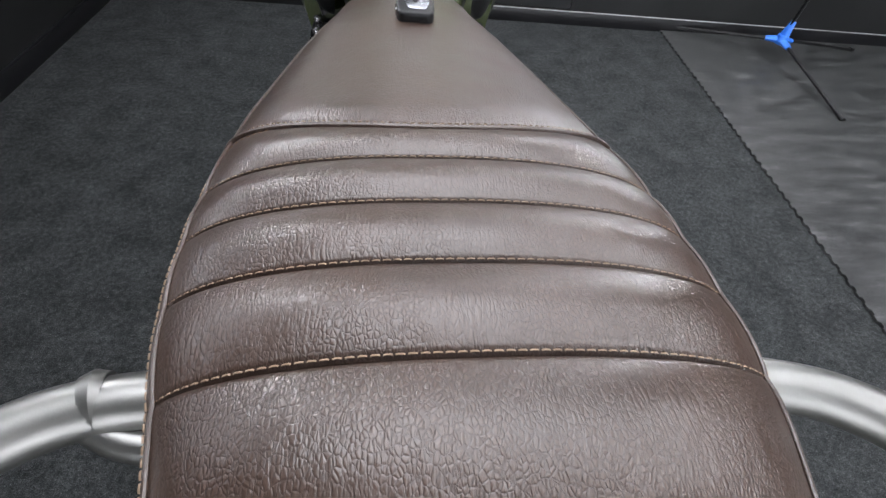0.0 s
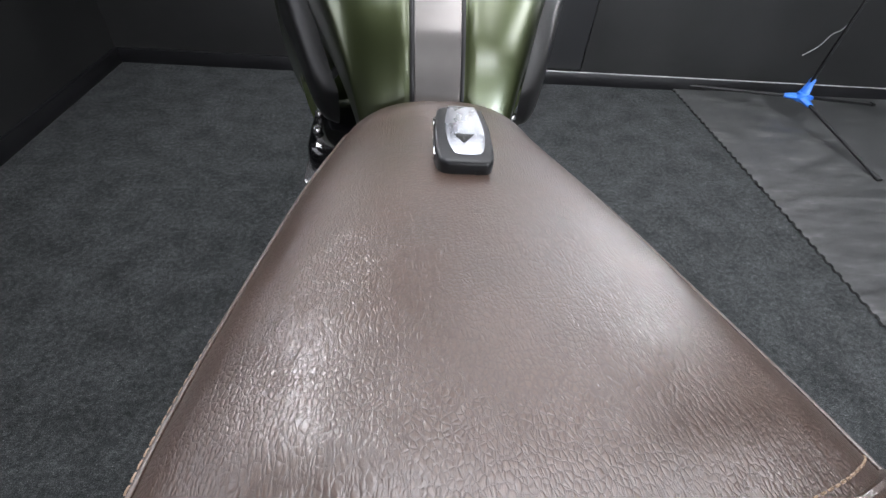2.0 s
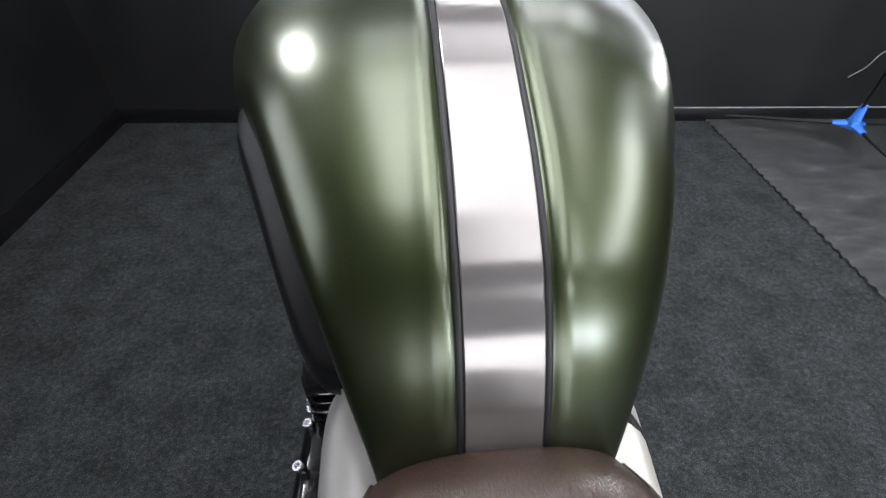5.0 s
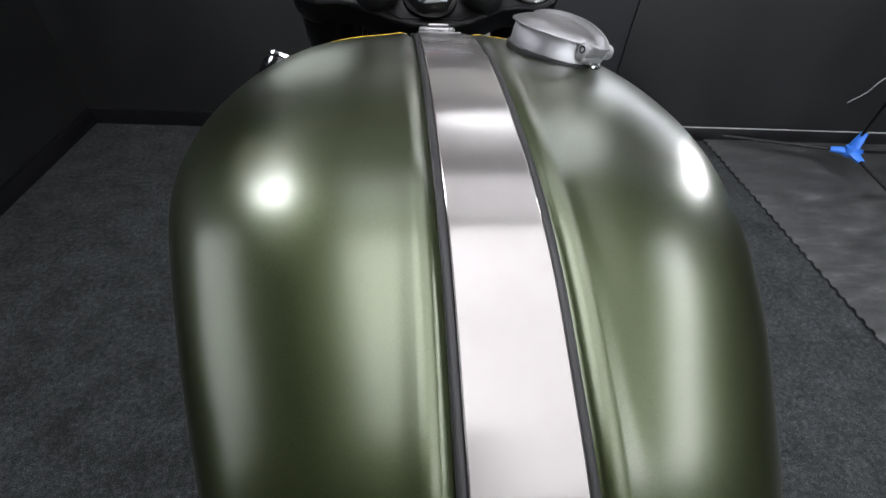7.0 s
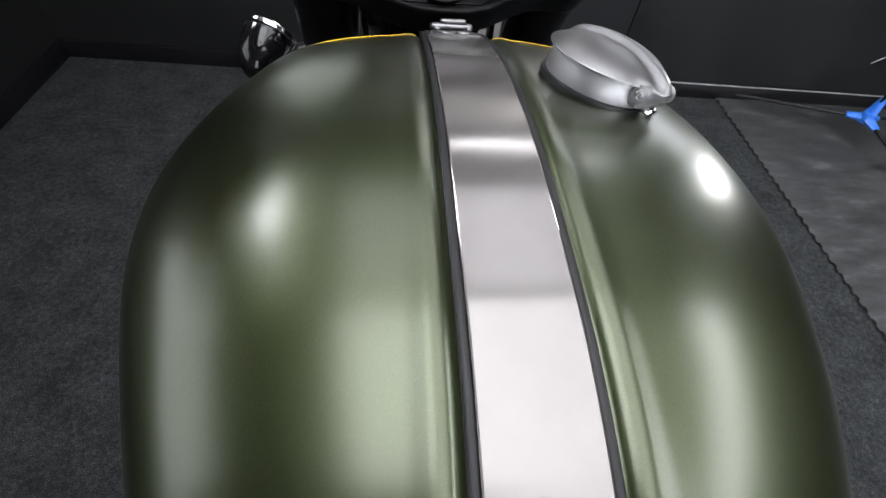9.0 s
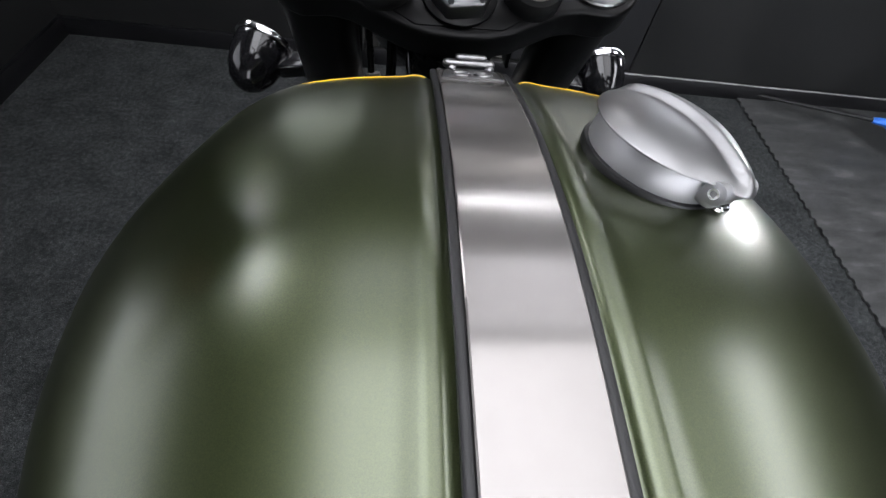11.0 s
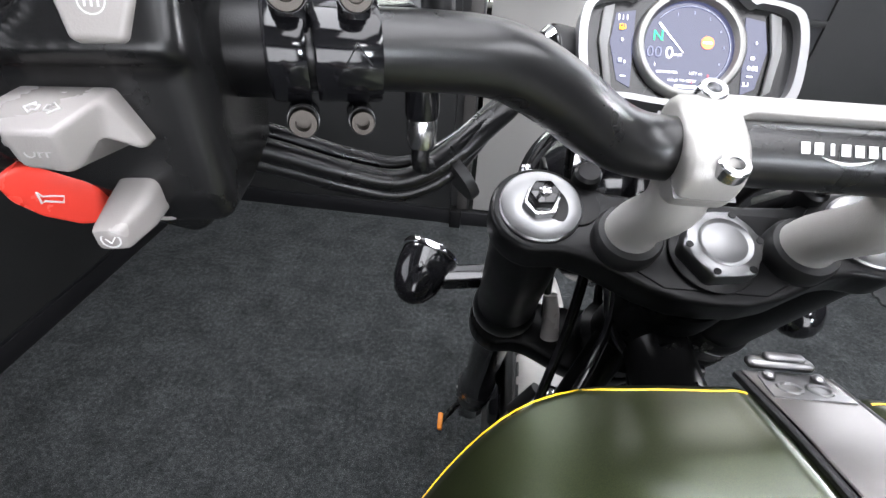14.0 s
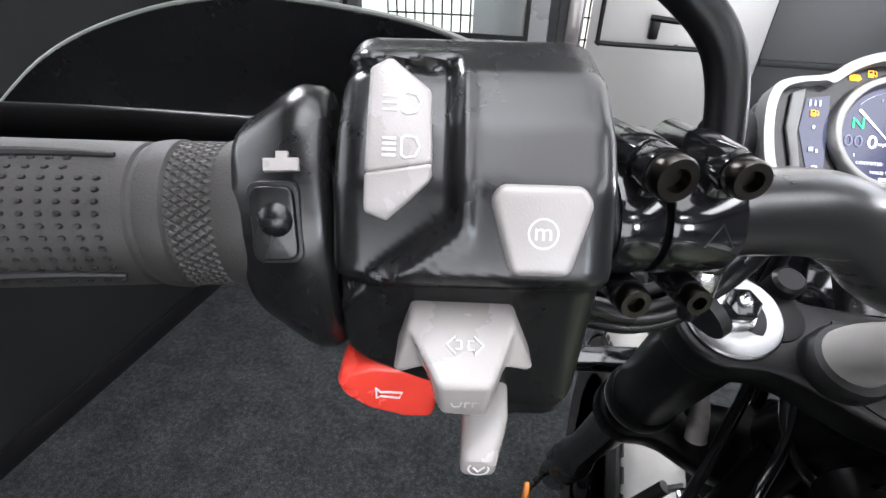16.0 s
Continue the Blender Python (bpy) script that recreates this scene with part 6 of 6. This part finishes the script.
part("side_cover", pillow((-0.088, 1.350, 0.650), (0.034, 0.098, 0.100), 0.6, twist=Matrix.Rotation(radians(10), 4, "X")), CAST, bike, "satin silver side cover", 60)
part("side_cover", pillow((0.093, 1.345, 0.690), (0.030, 0.085, 0.105), 0.55, twist=Matrix.Rotation(radians(14), 4, "X")), CREAM, bike, "pale silver side cover", 60)
part("cover_band", tube(crom([(0.070, 1.372, 0.806), (0.095, 1.352, 0.803), (0.111, 1.336, 0.787), (0.119, 1.326, 0.765), (0.119, 1.322, 0.745)], 20), 0.0034, 10), RUBBER, bike, "black rubber band")
case = part("engine_case", join(slab([(1.16, 0.36), (1.34, 0.33), (1.50, 0.40), (1.52, 0.54), (1.47, 0.61), (1.40, 0.625), (1.33, 0.635), (1.20, 0.60), (1.14, 0.48)], 0.085, 0.165, Matrix(((0, 0, -1, 0), (1, 0, 0, 0), (0, 1, 0, 0), (0, 0, 0, 1))), 0.014, 3)), GLOSS, bike, "gloss black engine case", 45)
for by, bz2 in ((1.473, 0.598), (1.452, 0.606), (1.40, 0.622), (1.343, 0.631), (1.28, 0.622)):
    bolt_parts((-0.155, by, bz2 + 0.004), (-0.3, 0, 1), 0.0055, 0.012, STEEL, case, "case_bolt")
part("engine_block", rbox((0.24, 0.30, 0.34), Matrix.Translation((0, 1.45, 0.45)), 0.02), SATIN, bike)
cyl = part("cylinder", rbox((0.26, 0.13, 0.20), Matrix.Translation((0, 1.535, 0.60)), 0.01), SATIN, bike, "black finned cylinder")
for k in range(9):
    part("fin", slab(rounded(0.312, 0.175, 0.02), 0.545 + 0.0165 * k, 0.549 + 0.0165 * k, Matrix.Translation((0, 1.535, 0)), 0.0012), GLOSS, cyl)
for k in range(4):
    part("fin_edge", slab(rounded(0.3135, 0.1765, 0.0205), 0.5465 + 0.033 * k, 0.5475 + 0.033 * k, Matrix.Translation((0, 1.535, 0))), STEEL, cyl)
head = part("rocker_cover", pillow((0, 1.53, 0.705), (0.150, 0.085, 0.028), 0.4), GLOSS, bike, "gloss black rocker cover", 60)
for hx2, hy in ((-0.138, 1.55), (-0.136, 1.505), (0.138, 1.55)):
    bolt_parts((hx2, hy, 0.728), (0, 0, 1), 0.006, 0.008, STEEL, head, "head_bolt")
part("coil_lead", tube(crom([(-0.125, 1.56, 0.735), (-0.13, 1.57, 0.76), (-0.11, 1.59, 0.78), (-0.08, 1.62, 0.80)], 14), 0.006, 10), RUBBER, bike)
for sgn in (-1, 1):
    part("frame_rail", tube(crom([(sgn * 0.06, 1.25, 0.80), (sgn * 0.075, 1.15, 0.82), (sgn * 0.09, 1.05, 0.83), (sgn * 0.11, 0.85, 0.84), (sgn * 0.09, 0.62, 0.85)], 26), 0.0125, 14), SATIN, bike)
part("exhaust_shield", tube(crom([(0.135, 1.25, 0.60), (0.155, 1.05, 0.70), (0.160, 0.90, 0.765), (0.165, 0.74, 0.80), (0.165, 0.55, 0.81)], 30), 0.040, 28), CREAM, bike, "pale silver exhaust shield", 60)
part("shield_rib", tube(crom([(0.150, 1.03, 0.745), (0.176, 0.90, 0.800), (0.183, 0.74, 0.836), (0.183, 0.55, 0.846)], 24), 0.0035, 8), CAST, bike)
part("sill_trim", tube(crom([(-0.125, 1.16, 0.790), (-0.128, 1.10, 0.800), (-0.132, 1.02, 0.808), (-0.12, 0.93, 0.812)], 18), 0.009, 12, flat=0.6), RAIL, bike)

# grab rails
for sgn in (-1, 1):
    dz = 0.0
    path = [(sgn * 0.110, 0.845, 0.845), (sgn * 0.150, 0.842, 0.850), (sgn * 0.185, 0.832, 0.853), (sgn * 0.215, 0.808, 0.856), (sgn * 0.228, 0.765, 0.860), (sgn * 0.228, 0.68, 0.868), (sgn * 0.21, 0.58, 0.876)]
    if sgn > 0:
        path = [(0.110, 0.840, 0.848), (0.150, 0.840, 0.850), (0.190, 0.836, 0.852), (0.230, 0.822, 0.854), (0.260, 0.790, 0.858), (0.268, 0.72, 0.864), (0.25, 0.60, 0.872)]
    rail = part("grab_rail", tube(crom(path, 44), 0.0145, 24), RAIL, bike, "satin silver tubular grab rail", 60)
    if sgn < 0:
        part("weld_joint", tube([(-0.158, 0.8425, 0.8505), (-0.162, 0.842, 0.851), (-0.167, 0.840, 0.8515)], [0.0150, 0.0168, 0.0150], 20), RAIL, rail)
        part("strut", tube(crom([(-0.166, 0.834, 0.846), (-0.150, 0.826, 0.842), (-0.128, 0.822, 0.838)], 10), [0.009] * 10, 14), RAIL, rail)
    else:
        part("rail_end", tube([(0.150, 0.856, 0.852), (0.172, 0.853, 0.854)], 0.008, 14), RAIL, rail)

# wheels, mudguards and stand
def wheel(cy, cz, r, w, name, spokes=18):
    wm = frame_at((0, cy, cz), (1, 0, 0), (0, 1, 0))
    wh = part(name, lathe([(r - 0.085, -w * 0.38), (r - 0.05, -w * 0.52), (r - 0.012, -w * 0.45), (r, -w * 0.2), (r, w * 0.2), (r - 0.012, w * 0.45), (r - 0.05, w * 0.52), (r - 0.085, w * 0.38), (r - 0.085, -w * 0.38)], wm, 72), TYRE, bike, "black block-tread tyre on a spoked wheel", 50)
    tread = bmesh.new()
    for k in range(54):
        a0 = 2 * math.pi * k / 54
        for j in (-1, 0, 1):
            a = a0 + (math.pi / 54 if j == 0 else 0)
            c = wm @ Vector(((r + 0.002) * math.cos(a), (r + 0.002) * math.sin(a), j * w * 0.30))
            nrm = wm.to_3x3() @ Vector((math.cos(a), math.sin(a), 0))
            fm = frame_at(c, nrm, (1, 0, 0))
            vs = [[tread.verts.new(fm @ Vector((sx * 0.013 * q, sy * 0.012 * q, h))) for sx, sy in ((-1, -1), (1, -1), (1, 1), (-1, 1))] for q, h in ((1.0, -0.006), (0.9, 0.006))]
            tread.faces.new(vs[1])
            for i in range(4):
                tread.faces.new((vs[0][i], vs[0][(i + 1) % 4], vs[1][(i + 1) % 4], vs[1][i]))
    part("tread_block", tread, TYRE, wh)
    part("wheel_rim", lathe([(r - 0.083, -w * 0.34), (r - 0.10, -w * 0.30), (r - 0.112, 0), (r - 0.10, w * 0.30), (r - 0.083, w * 0.34)], wm, 60), GLOSS, wh)
    part("hub", lathe([(0.03, -0.06), (0.05, -0.045), (0.035, -0.02), (0.035, 0.02), (0.05, 0.045), (0.03, 0.06)], wm, 30), GLOSS, wh)
    for k in range(spokes):
        a = 2 * math.pi * k / spokes
        s2 = 1 if k % 2 else -1
        part("spoke", tube([wm @ Vector((0.045 * math.cos(a + 0.5 * s2), 0.045 * math.sin(a + 0.5 * s2), s2 * 0.04)), wm @ Vector(((r - 0.105) * math.cos(a), (r - 0.105) * math.sin(a), s2 * 0.006))], 0.002, 6), RAIL, wh)
    return wh


wheel(2.20, 0.298, 0.298, 0.105, "front_wheel")
wheel(0.72, 0.325, 0.325, 0.15, "rear_wheel")
gr = []
for i in range(30):
    a = radians(50 + 110 * i / 29)
    gr.append([Vector((x, 2.20 + (0.316 + dz) * math.cos(a), 0.298 + (0.316 + dz) * math.sin(a))) for x, dz in ((-0.044, -0.018), (-0.040, -0.006), (-0.025, 0.005), (0, 0.009), (0.025, 0.005), (0.040, -0.006), (0.044, -0.018))])
part("front_mudguard", loft(gr), CAST, bike, "silver front mudguard", 60)
part("brake_disc", lathe([(0.11, -0.003), (0.155, -0.003), (0.155, 0.003), (0.11, 0.003), (0.11, -0.003)], frame_at((-0.07, 2.20, 0.298), (1, 0, 0)), 48), STEEL, bike)
part("swingarm", join(tube([(-0.10, 1.25, 0.42), (-0.11, 0.72, 0.33)], 0.025, 14), tube([(0.10, 1.25, 0.42), (0.11, 0.72, 0.33)], 0.025, 14)), SATIN, bike)
part("side_stand", tube(crom([(-0.12, 1.32, 0.36), (-0.22, 1.30, 0.15), (-0.27, 1.29, 0.008)], 12), 0.011, 12), SATIN, bike)
part("tail_frame", pillow((0, 0.62, 0.80), (0.10, 0.12, 0.05), 0.6), SATIN, bike)

# ---- key fob on the seat ----
kz = seat_z(1.182)
key = thing("key_fob", (0.005, 1.182, kz), "dark grey key fob with a silver plate on the seat", "key fob")
KM = frame_at((0.0045, 1.1840, kz + 0.0035), (0.0, -0.10, 1), (0.9985, -0.055, 0)) @ Matrix.Diagonal((1.0, 0.93, 1.0, 1.0))
kp = [(-0.0150, 0.0265), (-0.0110, 0.0300), (0.0095, 0.0300), (0.0135, 0.0255), (0.0165, 0.0060), (0.0172, -0.0160), (0.0165, -0.0262), (0.0130, -0.0300), (-0.0110, -0.0300), (-0.0150, -0.0262), (-0.0168, -0.0150), (-0.0175, 0.0080)]
part("case", slab(kp, -0.0015, 0.0118, KM, 0.0026, 3), FOB, key, "dark grey plastic case", 40)
plate = [(-0.0085, 0.0262), (-0.0070, 0.0280), (0.0060, 0.0280), (0.0085, 0.0258), (0.0115, 0.0080), (0.0122, -0.0080), (0.0105, -0.0195), (0.0062, -0.0228), (-0.0030, -0.0228), (-0.0070, -0.0195), (-0.0100, -0.0060), (-0.0105, 0.0120)]
plate = [tuple(q[:2]) for q in crom([(x, v, 0) for x, v in plate + plate[:1]], 61)][:-1]
part("plate", slab(plate, 0.010, 0.0126, KM, 0.0004), PLATE, key, "bright silver plate")
part("emblem", slab([(-0.0062, -0.0030), (0.0062, -0.0030), (0.0002, -0.0128)], 0.0120, 0.01285, KM, 0.0003), SATIN, key, "plain dark triangle emblem")
part("emblem_inlay", slab([(-0.0034, -0.0044), (0.0034, -0.0044), (0.0028, -0.0056), (0.0008, -0.0056), (0.0008, -0.0098), (-0.0006, -0.0098), (-0.0006, -0.0056), (-0.0028, -0.0056)], 0.0127, 0.0130, KM), FOB, key)
for r in (0.0012, 0.0022, 0.0032):
    part("symbol", tube([KM @ Vector((0.0050 + r * math.cos(a), 0.0150 + r * math.sin(a), 0.0127)) for a in (radians(45 + 9 * i) for i in range(11))], 0.00022, 6), DIMPRINT, key)
part("side_button", rbox((0.0016, 0.016, 0.005), KM @ Matrix.Translation((-0.0170, -0.009, 0.0052)), 0.0006), CHROME, key)
part("side_button", rbox((0.0016, 0.009, 0.005), KM @ Matrix.Translation((-0.0168, 0.018, 0.0052)), 0.0006), CHROME, key)
part("loop_hole", lathe([(0.0016, 0), (0.0016, 0.0006), (0, 0.0006)], frame_at(KM @ Vector((0.0075, -0.0300, 0.0045)), KM.to_3x3() @ Vector((0, -1, 0))), 12), RUBBER, key)
